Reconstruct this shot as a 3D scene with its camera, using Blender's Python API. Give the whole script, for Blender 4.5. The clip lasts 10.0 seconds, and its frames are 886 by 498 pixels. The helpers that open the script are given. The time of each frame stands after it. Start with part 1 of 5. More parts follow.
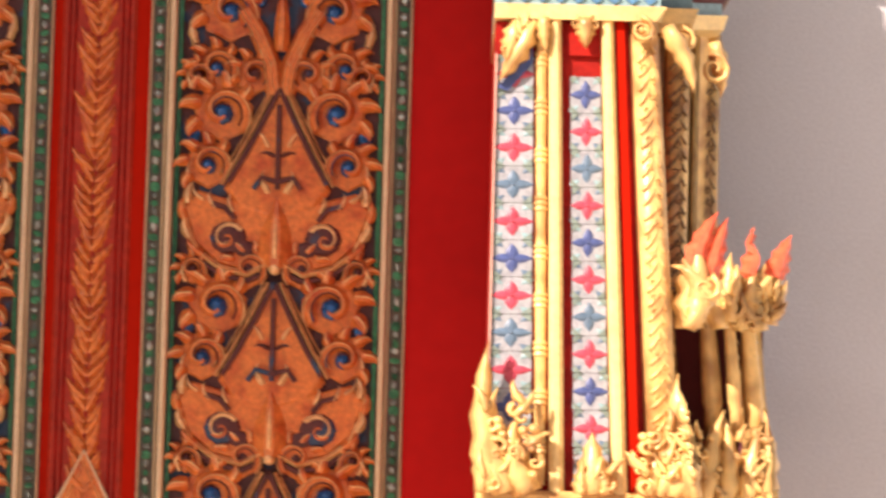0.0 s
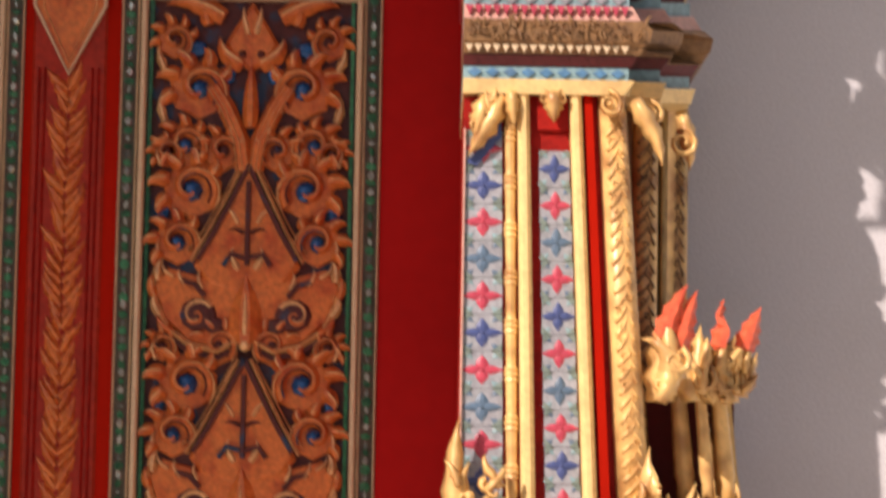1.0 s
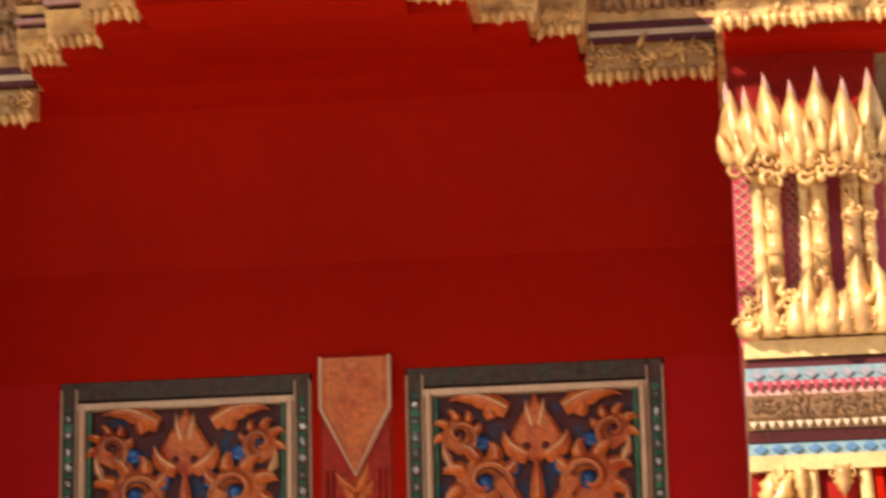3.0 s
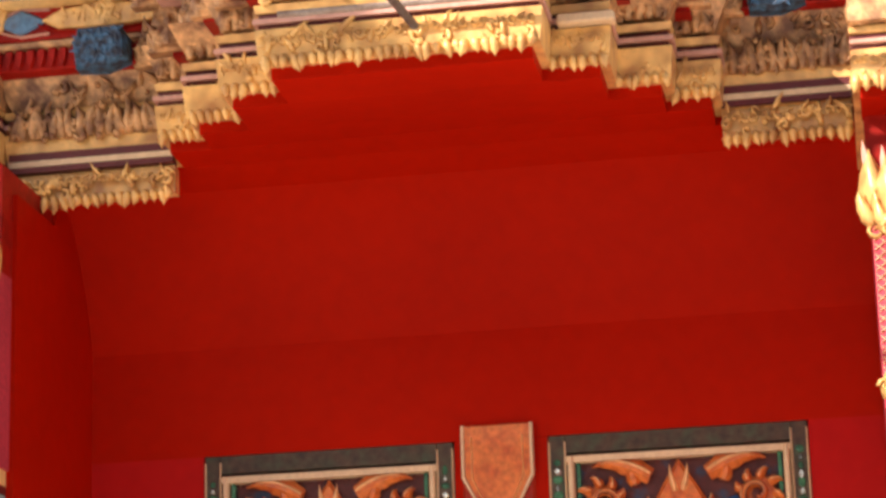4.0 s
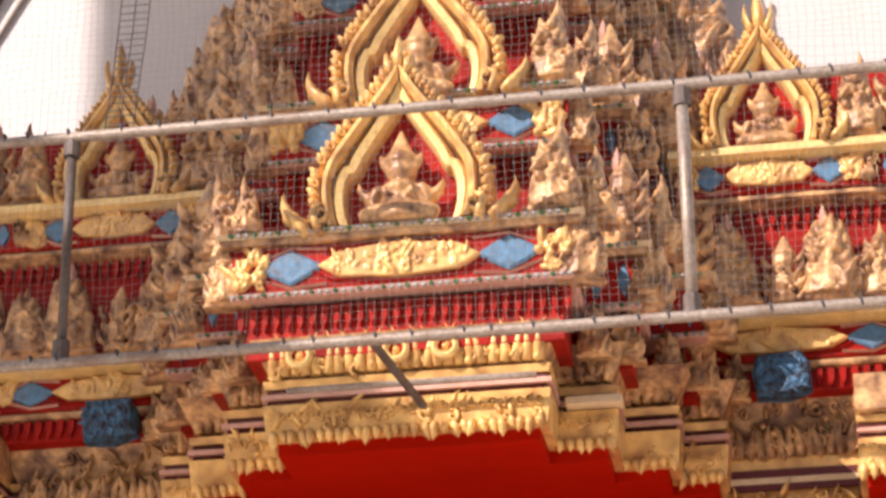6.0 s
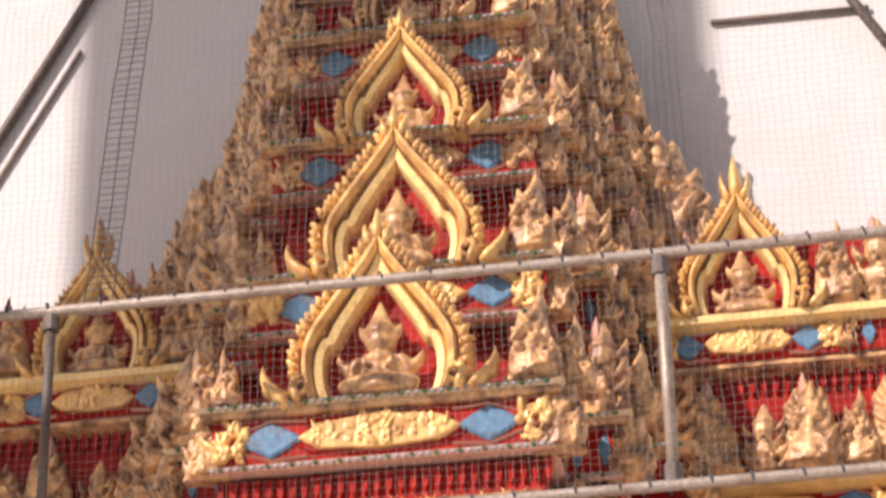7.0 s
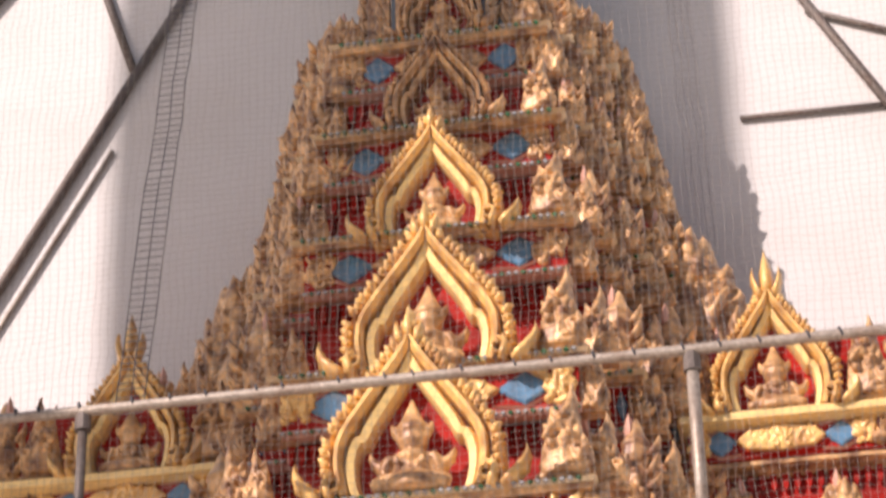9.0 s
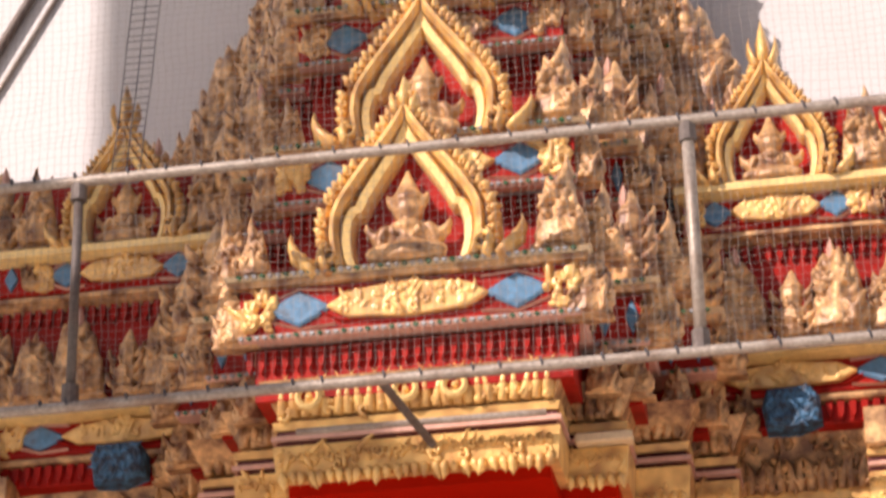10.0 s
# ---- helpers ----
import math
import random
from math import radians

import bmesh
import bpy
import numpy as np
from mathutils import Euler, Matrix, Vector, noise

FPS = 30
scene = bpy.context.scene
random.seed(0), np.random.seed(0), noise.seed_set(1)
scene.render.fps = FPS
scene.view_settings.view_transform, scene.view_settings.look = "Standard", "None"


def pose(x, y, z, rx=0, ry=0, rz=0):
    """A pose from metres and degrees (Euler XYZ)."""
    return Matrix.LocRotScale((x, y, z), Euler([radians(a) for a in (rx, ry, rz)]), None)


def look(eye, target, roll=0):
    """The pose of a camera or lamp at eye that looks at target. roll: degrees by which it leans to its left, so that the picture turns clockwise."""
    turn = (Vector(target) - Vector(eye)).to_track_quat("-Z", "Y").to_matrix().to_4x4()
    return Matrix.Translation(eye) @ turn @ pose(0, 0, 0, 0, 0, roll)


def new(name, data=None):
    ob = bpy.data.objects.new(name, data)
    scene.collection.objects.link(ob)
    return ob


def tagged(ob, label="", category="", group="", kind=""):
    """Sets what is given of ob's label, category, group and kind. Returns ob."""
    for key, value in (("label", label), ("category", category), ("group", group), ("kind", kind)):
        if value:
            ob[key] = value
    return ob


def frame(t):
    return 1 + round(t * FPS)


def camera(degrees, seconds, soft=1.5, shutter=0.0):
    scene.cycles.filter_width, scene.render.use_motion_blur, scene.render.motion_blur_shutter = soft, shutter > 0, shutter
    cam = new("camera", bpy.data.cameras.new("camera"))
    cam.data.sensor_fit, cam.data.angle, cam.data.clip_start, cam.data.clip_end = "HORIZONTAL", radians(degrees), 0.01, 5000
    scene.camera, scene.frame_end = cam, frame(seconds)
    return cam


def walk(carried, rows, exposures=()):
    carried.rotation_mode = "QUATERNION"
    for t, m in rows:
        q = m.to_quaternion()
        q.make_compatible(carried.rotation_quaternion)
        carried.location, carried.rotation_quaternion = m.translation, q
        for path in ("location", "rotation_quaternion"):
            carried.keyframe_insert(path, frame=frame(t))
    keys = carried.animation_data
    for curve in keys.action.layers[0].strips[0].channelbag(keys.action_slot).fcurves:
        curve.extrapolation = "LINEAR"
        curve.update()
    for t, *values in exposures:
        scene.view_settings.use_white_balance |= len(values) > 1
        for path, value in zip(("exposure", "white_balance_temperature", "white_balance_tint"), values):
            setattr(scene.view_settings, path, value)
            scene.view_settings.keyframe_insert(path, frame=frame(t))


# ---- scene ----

C = -1.18          # middle of the doorway and the spire
EYE = Vector((0.0, 0.0, 1.6))
cam = camera(19.51, 10.0, soft=2.7, shutter=0.4)
# seconds, degrees to the left, degrees up, degrees of lean to the right
TURNS = [
    (0.0, 0.595, 3.578, -1.509), (0.5, -1.082, 3.210, -1.871), (1.0, -0.040, 5.258, -0.989),
    (1.5, 0.554, 7.915, 0.099), (2.0, 1.676, 10.387, 0.423), (2.5, 3.655, 12.058, 0.937),
    (3.0, 6.314, 13.888, 1.293), (3.2, 7.313, 14.270, 1.489), (4.3, 9.620, 16.843, 1.604),
    (4.5, 9.556, 18.217, 1.421), (5.0, 9.246, 21.080, 0.855), (5.2, 9.155, 21.778, 0.413),
    (6.3, 9.551, 24.874, 0.594), (6.5, 9.383, 25.691, 0.771), (7.0, 8.890, 27.688, 1.268),
    (7.5, 8.994, 29.402, 1.457), (8.0, 9.600, 30.693, 1.569), (8.5, 9.660, 31.144, 1.237),
    (9.0, 9.626, 29.868, 1.240), (9.5, 9.496, 27.128, 1.235), (10.0, 9.635, 24.765, 1.241),
]


def aim(yaw, pitch, lean):
    a, b = radians(yaw), radians(pitch)
    way = Vector((-math.sin(a) * math.cos(b), math.cos(a) * math.cos(b), math.sin(b)))
    return look(EYE, EYE + way, -lean)


STOPS = [(0.0, 0.74), (0.5, 0.05), (1.0, -0.04), (1.5, -0.08), (2.0, -0.06), (2.5, 0.07), (3.0, 0.36), (4.3, 0.94), (5.0, 0.80), (6.5, 0.34), (8.5, 0.29), (10.0, 0.32)]
WARMTH = [7400, 7050, 7000, 7000, 7050, 7200, 7300, 7300, 7250, 7100, 7000, 7100]
EXPOSURES = [(t, s, w, 26) for (t, s), w in zip(STOPS, WARMTH)]
walk(cam, [(t, aim(a, b, c)) for t, a, b, c in TURNS], EXPOSURES)

# ---- light ----
SUN_SIDE, SUN_UP = 40.0, 30.0      # degrees to the left of straight on, degrees up
world = bpy.data.worlds.new("sky")
scene.world = world
world.use_nodes = True
sky = world.node_tree.nodes.new("ShaderNodeTexSky")
sky.sky_type, sky.sun_disc = "NISHITA", False
sky.sun_elevation, sky.sun_rotation = radians(SUN_UP), radians(180 + SUN_SIDE)
sky.air_density, sky.dust_density = 1.2, 1.5
back = world.node_tree.nodes["Background"]
back.inputs["Strength"].default_value = 0.090
world.node_tree.links.new(sky.outputs[0], back.inputs["Color"])
sun = new("sun", bpy.data.lights.new("sun", "SUN"))
sun.data.energy, sun.data.angle, sun.data.color = 4.6, radians(0.55), (1.0, 0.94, 0.86)
su, ss = radians(SUN_UP), radians(SUN_SIDE)
sun.matrix_world = look((0, 0, 0), (math.sin(ss) * math.cos(su), math.cos(ss) * math.cos(su), -math.sin(su)))


# ---- materials ----
def material(name, base, rough=0.5, metal=0.0, vary=0.18, grain=60.0, bump=0.15, dirt=None, dirt_amount=0.3, dirt_scale=5.0, spread=0.0, coat=0.0, spec=0.5, reach=(0.45, 0.75)):
    """Paint or stone with large stains, fine grain and relief."""
    m = bpy.data.materials.new(name)
    m.use_nodes = True
    nt = m.node_tree
    n, l = nt.nodes, nt.links
    b = n["Principled BSDF"]
    b.inputs["Roughness"].default_value, b.inputs["Metallic"].default_value = rough, metal
    b.inputs["Coat Weight"].default_value, b.inputs["Specular IOR Level"].default_value = coat, spec
    co = n.new("ShaderNodeNewGeometry")
    big, fine = n.new("ShaderNodeTexNoise"), n.new("ShaderNodeTexNoise")
    big.inputs["Scale"].default_value, big.inputs["Detail"].default_value = dirt_scale, 6
    fine.inputs["Scale"].default_value, fine.inputs["Detail"].default_value = grain, 4
    for t in (big, fine):
        l.new(co.outputs["Position"], t.inputs["Vector"])
    mix = n.new("ShaderNodeMix")
    mix.data_type = "RGBA"
    mix.inputs[6].default_value = (*base, 1)
    d = dirt or tuple(c * 0.45 for c in base)
    mix.inputs[7].default_value = (*d, 1)
    ramp = n.new("ShaderNodeMapRange")
    ramp.inputs[1].default_value, ramp.inputs[2].default_value, ramp.inputs[4].default_value = *reach, dirt_amount
    l.new(big.outputs[0], ramp.inputs[0])
    l.new(ramp.outputs[0], mix.inputs[0])
    hsv = n.new("ShaderNodeHueSaturation")
    val = n.new("ShaderNodeMapRange")
    val.inputs[3].default_value, val.inputs[4].default_value = 1 - vary, 1 + vary
    val.inputs[1].default_value, val.inputs[2].default_value = 0.3, 0.7
    l.new(fine.outputs[0], val.inputs[0])
    l.new(mix.outputs[2], hsv.inputs["Color"])
    if spread:
        info, mul, rng = n.new("ShaderNodeObjectInfo"), n.new("ShaderNodeMath"), n.new("ShaderNodeMapRange")
        mul.operation = "MULTIPLY"
        rng.inputs[3].default_value, rng.inputs[4].default_value = 1 - spread, 1 + spread
        l.new(info.outputs["Random"], rng.inputs[0])
        l.new(rng.outputs[0], mul.inputs[0])
        l.new(val.outputs[0], mul.inputs[1])
        l.new(mul.outputs[0], hsv.inputs["Value"])
    else:
        l.new(val.outputs[0], hsv.inputs["Value"])
    l.new(hsv.outputs[0], b.inputs["Base Color"])
    bp = n.new("ShaderNodeBump")
    bp.inputs["Strength"].default_value, bp.inputs["Distance"].default_value = bump, 0.004
    l.new(fine.outputs[0], bp.inputs["Height"])
    l.new(bp.outputs[0], b.inputs["Normal"])
    return m


# a brighter, bluer red than RED, for the walls beside the doors
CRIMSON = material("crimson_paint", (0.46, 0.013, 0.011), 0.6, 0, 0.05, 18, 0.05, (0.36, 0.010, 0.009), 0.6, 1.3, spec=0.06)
GOLD = material("gold_paint", (0.90, 0.58, 0.21), 0.32, 0.08, 0.14, 60, 0.35, (0.36, 0.155, 0.055), 0.85, 15, reach=(0.42, 0.70))
# weathered gold; its darkness also stands for shade on spire and lintel
GOLD_OLD_SHADE = material("weathered_gold_paint", (0.74, 0.445, 0.205), 0.42, 0.10, 0.25, 60, 0.6, (0.15, 0.062, 0.034), 0.95, 16, reach=(0.37, 0.66))
GOLD_PALE = material("pale_gold_paint", (0.91, 0.665, 0.28), 0.34, 0.06, 0.10, 60, 0.2, (0.55, 0.34, 0.14), 0.5, 14)
# bronze of the cornice; also painted-in shade on the columns' set-back steps
BRONZE_SHADE = material("dull_bronze_paint", (0.28, 0.155, 0.065), 0.5, 0.15, 0.3, 60, 0.6, (0.14, 0.07, 0.04), 0.7, 14)
RED = material("red_paint", (0.42, 0.0105, 0.0016), 0.6, 0, 0.05, 18, 0.05, (0.32, 0.0075, 0.0014), 0.6, 1.3, spec=0.06)
RED_TRIM = material("red_trim_paint", (0.37, 0.014, 0.008), 0.5, 0, 0.18, 50, 0.3, (0.15, 0.008, 0.006), 0.8, 10, spec=0.15)
MAROON = material("maroon_paint", (0.11, 0.010, 0.011), 0.5, 0, 0.15, 50, 0.2)
WHITE = material("white_plaster", (0.63, 0.63, 0.635), 0.85, 0, 0.06, 90, 0.4, (0.53, 0.51, 0.49), 0.4, 2.2)
CREAM = material("cream_paint", (0.72, 0.56, 0.35), 0.5, 0, 0.1, 80, 0.2, (0.5, 0.36, 0.22), 0.4, 12)
WOOD = material("carved_wood", (0.66, 0.19, 0.045), 0.33, 0, 0.22, 60, 0.5, (0.40, 0.045, 0.012), 0.9, 14, coat=0.18, spec=0.4)
WOOD_PALE = material("gilded_wood_edge", (0.84, 0.50, 0.22), 0.30, 0.2, 0.2, 70, 0.3, (0.32, 0.08, 0.02), 0.6, 18, coat=0.25)
WOOD_DARK = material("dark_carved_ground", (0.085, 0.011, 0.007), 0.5, 0, 0.3, 60, 0.4, (0.008, 0.05, 0.11), 0.9, 9, reach=(0.56, 0.62))
WOOD_RED = material("stained_red_wood", (0.40, 0.030, 0.012), 0.45, 0, 0.2, 50, 0.4, (0.22, 0.018, 0.009), 0.6, 8, coat=0.06, spec=0.25)
BLUE = material("blue_glass_mosaic", (0.02, 0.13, 0.36), 0.15, 0.3, 0.4, 70, 0.3, spread=0.4)
SKYBLUE = material("sky_blue_paint", (0.075, 0.22, 0.38), 0.45, 0, 0.25, 60, 0.3, (0.10, 0.12, 0.15), 0.8, 22)
DULL_BLUE = material("dull_blue_paint", (0.035, 0.13, 0.24), 0.6, 0, 0.5, 70, 0.7, (0.02, 0.03, 0.05), 1.0, 34, reach=(0.42, 0.62))
MOSS = material("moss_green_paint", (0.20, 0.26, 0.22), 0.4, 0, 0.25, 60, 0.2)
TEAL = material("teal_paint", (0.24, 0.40, 0.42), 0.4, 0, 0.2, 60, 0.2)
PALE = material("pale_blue_tile", (0.33, 0.34, 0.36), 0.35, 0, 0.2, 90, 0.15, (0.36, 0.40, 0.40), 0.7, 30, spread=0.08)
FLAME_RED = material("flame_red_paint", (0.78, 0.14, 0.06), 0.45, 0, 0.2, 60, 0.2, (0.5, 0.05, 0.03), 0.6, 20)
SLATE = material("slate_paint", (0.10, 0.17, 0.24), 0.4, 0, 0.2, 60, 0.2)
PINK = material("pink_paint", (0.52, 0.065, 0.10), 0.4, 0, 0.2, 60, 0.2)
INDIGO = material("indigo_paint", (0.06, 0.09, 0.23), 0.4, 0, 0.2, 60, 0.2)
GREEN = material("green_glass_mosaic", (0.03, 0.15, 0.07), 0.2, 0.1, 0.4, 60, 0.3, spread=0.4)
FADED = material("faded_pink_paint", (0.66, 0.38, 0.30), 0.5, 0, 0.15, 60, 0.2, (0.45, 0.2, 0.12), 0.5, 15)
BED = material("dark_green_bed", (0.06, 0.035, 0.018), 0.5, 0, 0.5, 40, 0.3, (0.02, 0.06, 0.03), 0.8, 20)
MIRROR = material("mirror_chip", (0.50, 0.56, 0.50), 0.12, 0.7, 0.3, 60, 0.3, spread=0.5)
STEEL = material("scaffold_steel", (0.36, 0.315, 0.27), 0.5, 0.4, 0.25, 90, 0.4, (0.20, 0.12, 0.08), 0.7, 12)
STEEL_DARK = material("rusty_dark_steel", (0.13, 0.11, 0.10), 0.6, 0.3, 0.25, 90, 0.4, (0.10, 0.05, 0.03), 0.6, 12)
NET = material("net_cord", (0.30, 0.28, 0.26), 0.8, 0, 0.1, 60, 0)
NET_DARK = material("dark_net_cord", (0.06, 0.06, 0.07), 0.8, 0, 0.1, 60, 0)
STONE = material("weathered_grey_plaster", (0.42, 0.39, 0.35), 0.85, 0, 0.1, 30, 0.3, (0.17, 0.15, 0.13), 0.6, 0.8)
PAVING = material("terrace_paving", (0.74, 0.66, 0.56), 0.7, 0, 0.15, 30, 0.3)


# ---- mesh building ----
DEPTHS = ((0, 0), (6.3, 6.3), (6.45, 6.48), (6.66, 6.76), (6.80, 7.05), (6.92, 7.33), (7.0, 7.46), (7.3, 7.74), (8.2, 8.2), (20, 20))
BEND = [None]


def depth_ratio(y):
    """How far the stacked steps of the portal lie back, as a ratio."""
    for (a, u), (b, v) in zip(DEPTHS, DEPTHS[1:]):
        if y <= b:
            return (u + (v - u) * (y - a) / (b - a)) / y
    return 1.0


def set_back(p, k):
    return (p[0] * k, p[1] * k, EYE.z + (p[2] - EYE.z) * k)


def stepped(x, y, z):
    return set_back((x, y, z), depth_ratio(y))


def end_lay(x, y):
    """The lintel's outer end over the nearer column is not set back."""
    return (lambda *p: p) if x > C + 1.196 else level(y)


def level(y):
    """A bend that lays a whole ornament as far back as the step at y."""
    k = depth_ratio(y)
    return lambda *p: set_back(p, k)


class Mesh:
    """Gathers points and faces; a bend may reshape every point."""

    def __init__(self, bend=None):
        self.v, self.f, self.bend = [], [], bend or BEND[0]

    def grid(self, rings, close=True, caps=True):
        k, n, o = len(rings[0]), len(rings), len(self.v)
        for r in rings:
            self.v += [tuple(p) for p in r]
        for i in range(n - 1):
            for j in range(k if close else k - 1):
                a, b = o + i * k + j, o + i * k + (j + 1) % k
                self.f.append((a, b, b + k, a + k))
        if caps and close:
            self.f.append(tuple(range(o + k - 1, o - 1, -1)))
            self.f.append(tuple(range(o + (n - 1) * k, o + n * k)))

    def box(self, x0, x1, y0, y1, z0, z1, e=0.0):
        """A block; its front edges are chamfered by e."""
        if e <= 0:
            self.grid([[(x0, y0, z), (x1, y0, z), (x1, y1, z), (x0, y1, z)] for z in (z0, z1)])
            return
        ring = lambda z, i: [(x0 + e + i, y0 + i, z), (x1 - e - i, y0 + i, z), (x1 - i, y0 + e + i, z), (x1 - i, y1, z), (x0 + i, y1, z), (x0 + i, y0 + e + i, z)]
        self.grid([ring(z0, e), ring(z0 + e, 0), ring(z1 - e, 0), ring(z1, e)])

    def poly(self, pts, y0, y1, e=0.0):
        """An outline in x and z, stretched from the front y0 to the back y1."""
        cx, cz = sum(p[0] for p in pts) / len(pts), sum(p[1] for p in pts) / len(pts)
        k = max(0.0, 1 - e * 2)
        rings = [[(p[0], y1, p[1]) for p in pts], [(p[0], y0 + (y1 - y0) * 0.35, p[1]) for p in pts],
                 [(cx + (p[0] - cx) * k, y0, cz + (p[1] - cz) * k) for p in pts]]
        self.grid(rings)

    def flame(self, x, y, z, ang, length, width, curl=0.0, deep=None, out=0.0, n=8, fat=0.35, notch=0.26):
        """A leaf that starts at a point, runs at an angle (degrees from upright, to the right), bends by curl and ends in a tip."""
        deep = deep or width * 0.5
        rings, px, pz, py = [], x, z, y
        for i in range(n + 1):
            u = i / n
            a = radians(ang + curl * u * u)
            w = width * 0.5 * (math.sin(math.pi * (fat + (1 - fat) * u)) if u > 0.02 else math.sin(math.pi * fat) * 0.8) + 0.0004
            d = deep * (0.35 + 0.65 * w / (width * 0.5))
            w *= (1 - notch) if i % 2 and i < n else 1.0
            dx, dz = math.cos(a), -math.sin(a)
            rings.append([(px - w * dx, py, pz - w * dz), (px - w * 0.3 * dx, py - d, pz - w * 0.3 * dz), (px + w * 0.3 * dx, py - d, pz + w * 0.3 * dz),
                          (px + w * dx, py, pz + w * dz), (px, py + d * 0.6, pz)])
            s = length / n
            px, pz, py = px + math.sin(a) * s, pz + math.cos(a) * s, py - out * s
        self.grid(rings)

    def scroll(self, x, y, z, r, turns, width, start=0.0, hand=1, deep=None, n=16):
        """A spiral rib that winds inward."""
        deep = deep or width * 0.6
        rings = []
        for i in range(n + 1):
            u = i / n
            a = radians(start) + hand * u * turns * 2 * math.pi
            rr, w = r * (1 - 0.8 * u), width * 0.5 * (1 - 0.55 * u)
            c, s = math.sin(a), math.cos(a)
            d = deep * (0.6 + 0.4 * u)
            rings.append([(x + (rr - w) * c, y, z + (rr - w) * s), (x + (rr - w * 0.3) * c, y - d, z + (rr - w * 0.3) * s),
                          (x + (rr + w * 0.3) * c, y - d, z + (rr + w * 0.3) * s), (x + (rr + w) * c, y, z + (rr + w) * s)])
        self.grid(rings)

    def dome(self, x, y, z, r, deep=None, k=8, squash=1.0):
        deep = deep or r
        self.grid([[(x + r * q * math.cos(j * 2 * math.pi / k), y - deep * h, z + r * q * squash * math.sin(j * 2 * math.pi / k)) for j in range(k)]
                   for q, h in ((1, 0), (0.85, 0.55), (0.45, 0.9), (0.05, 1.0))])

    def sweep(self, pts, y, prof):
        """A moulding along a path in x and z; prof lists (sideways, forward) from one side to the other."""
        rings = []
        for i, p in enumerate(pts):
            a, b = pts[max(i - 1, 0)], pts[min(i + 1, len(pts) - 1)]
            t = Vector((b[0] - a[0], b[1] - a[1])).normalized()
            nx, nz = -t.y, t.x
            rings.append([(p[0] + nx * s, y - h, p[1] + nz * s) for s, h in prof])
        self.grid(rings)

    def pipe(self, a, b, r, k=10, sag=0.0, n=1):
        a, b = Vector(a), Vector(b)
        q = (b - a).to_track_quat("Z", "Y")
        rings = []
        for i in range(n + 1):
            u = i / n
            c = a.lerp(b, u) - Vector((0, 0, sag * 4 * u * (1 - u)))
            rings.append([c + q @ Vector((r * math.cos(j * 2 * math.pi / k), r * math.sin(j * 2 * math.pi / k), 0)) for j in range(k)])
        self.grid(rings)

    def turned(self, x, y, z, prof, k=10):
        """A turned piece: prof lists (height, radius)."""
        self.grid([[(x + r * math.cos(j * 2 * math.pi / k), y + r * math.sin(j * 2 * math.pi / k), z + h) for j in range(k)] for h, r in prof])

    def data(self, name, mat, smooth=False):
        me = bpy.data.meshes.new(name)
        pts = [self.bend(*p) for p in self.v] if self.bend else self.v
        me.from_pydata(pts, [], self.f)
        bm = bmesh.new()
        bm.from_mesh(me)
        bmesh.ops.recalc_face_normals(bm, faces=bm.faces)
        bm.to_mesh(me)
        bm.free()
        if smooth:
            me.polygons.foreach_set("use_smooth", [True] * len(me.polygons))
        me.materials.append(mat)
        return me


def cast(me, size):
    """One closed skin round overlapping shapes, as in moulded plaster."""
    tmp = new("tmp", me)
    mod = tmp.modifiers.new("skin", "REMESH")
    mod.mode, mod.voxel_size, mod.use_smooth_shade = "VOXEL", size, True
    out = bpy.data.meshes.new_from_object(tmp.evaluated_get(bpy.context.evaluated_depsgraph_get()))
    out.name = me.name
    bpy.data.objects.remove(tmp)
    return out


def part(name, m, mat, parent=None, label="", smooth=False, kind=""):
    """One mesh object under a thing or a part; m is a Mesh or mesh data."""
    ob = new(name, m.data(name, mat, smooth) if isinstance(m, Mesh) else m)
    if parent:
        ob.parent, ob.matrix_parent_inverse = parent, parent.matrix_world.inverted()
    return tagged(ob, label, kind=kind)


def thing(name, label, category, kind="", group="", at=(0, 0, 0)):
    ob = new(name)
    ob.location = at
    ob.empty_display_size = 0.1
    bpy.context.view_layer.update()
    return tagged(ob, label, category, group, kind)


def clutter(m, x0, x1, y, z0, z1, n, size=0.03, slope=0.0):
    """Small curls, beads and leaves scattered over moulded work."""
    for i in range(n):
        x, z = random.uniform(x0, x1), random.uniform(z0, z1)
        r, yy = size * random.uniform(0.7, 1.2), y + slope * (x - x0)
        k = i % 3
        if k == 0:
            m.scroll(x, yy, z, r * 0.8, 0.95, r * 0.85, random.uniform(0, 360), random.choice((-1, 1)), r * 0.8, 9)
        elif k == 1:
            m.flame(x, yy, z, random.uniform(-50, 50), r * 2.8, r * 1.1, random.uniform(-80, 80), r * 0.8, n=5)
        else:
            m.dome(x, yy, z, r * 0.55, r * 0.8, 7)


# ---- setting ----
m = Mesh()
m.box(-9, 9, 8.2, 8.6, -0.4, 13)
wall = tagged(part("wall_north", m, WHITE), "white plastered temple wall behind the gilded portal", "wall", kind="structure")
m = Mesh()
m.box(-40, 40, -40, 8.2, -0.5, 0.0)
tagged(part("ground", m, PAVING), "grey stone terrace in front of the temple", "ground", kind="structure")

# unseen wall behind the camera, added to cut the low sky light
m = Mesh()
m.box(-32, 32, -16.4, -16, -0.4, 8.0)
tagged(part("wall_south", m, STONE), "unseen grey wall opposite the portal, added to block low sky light", "wall", kind="structure")

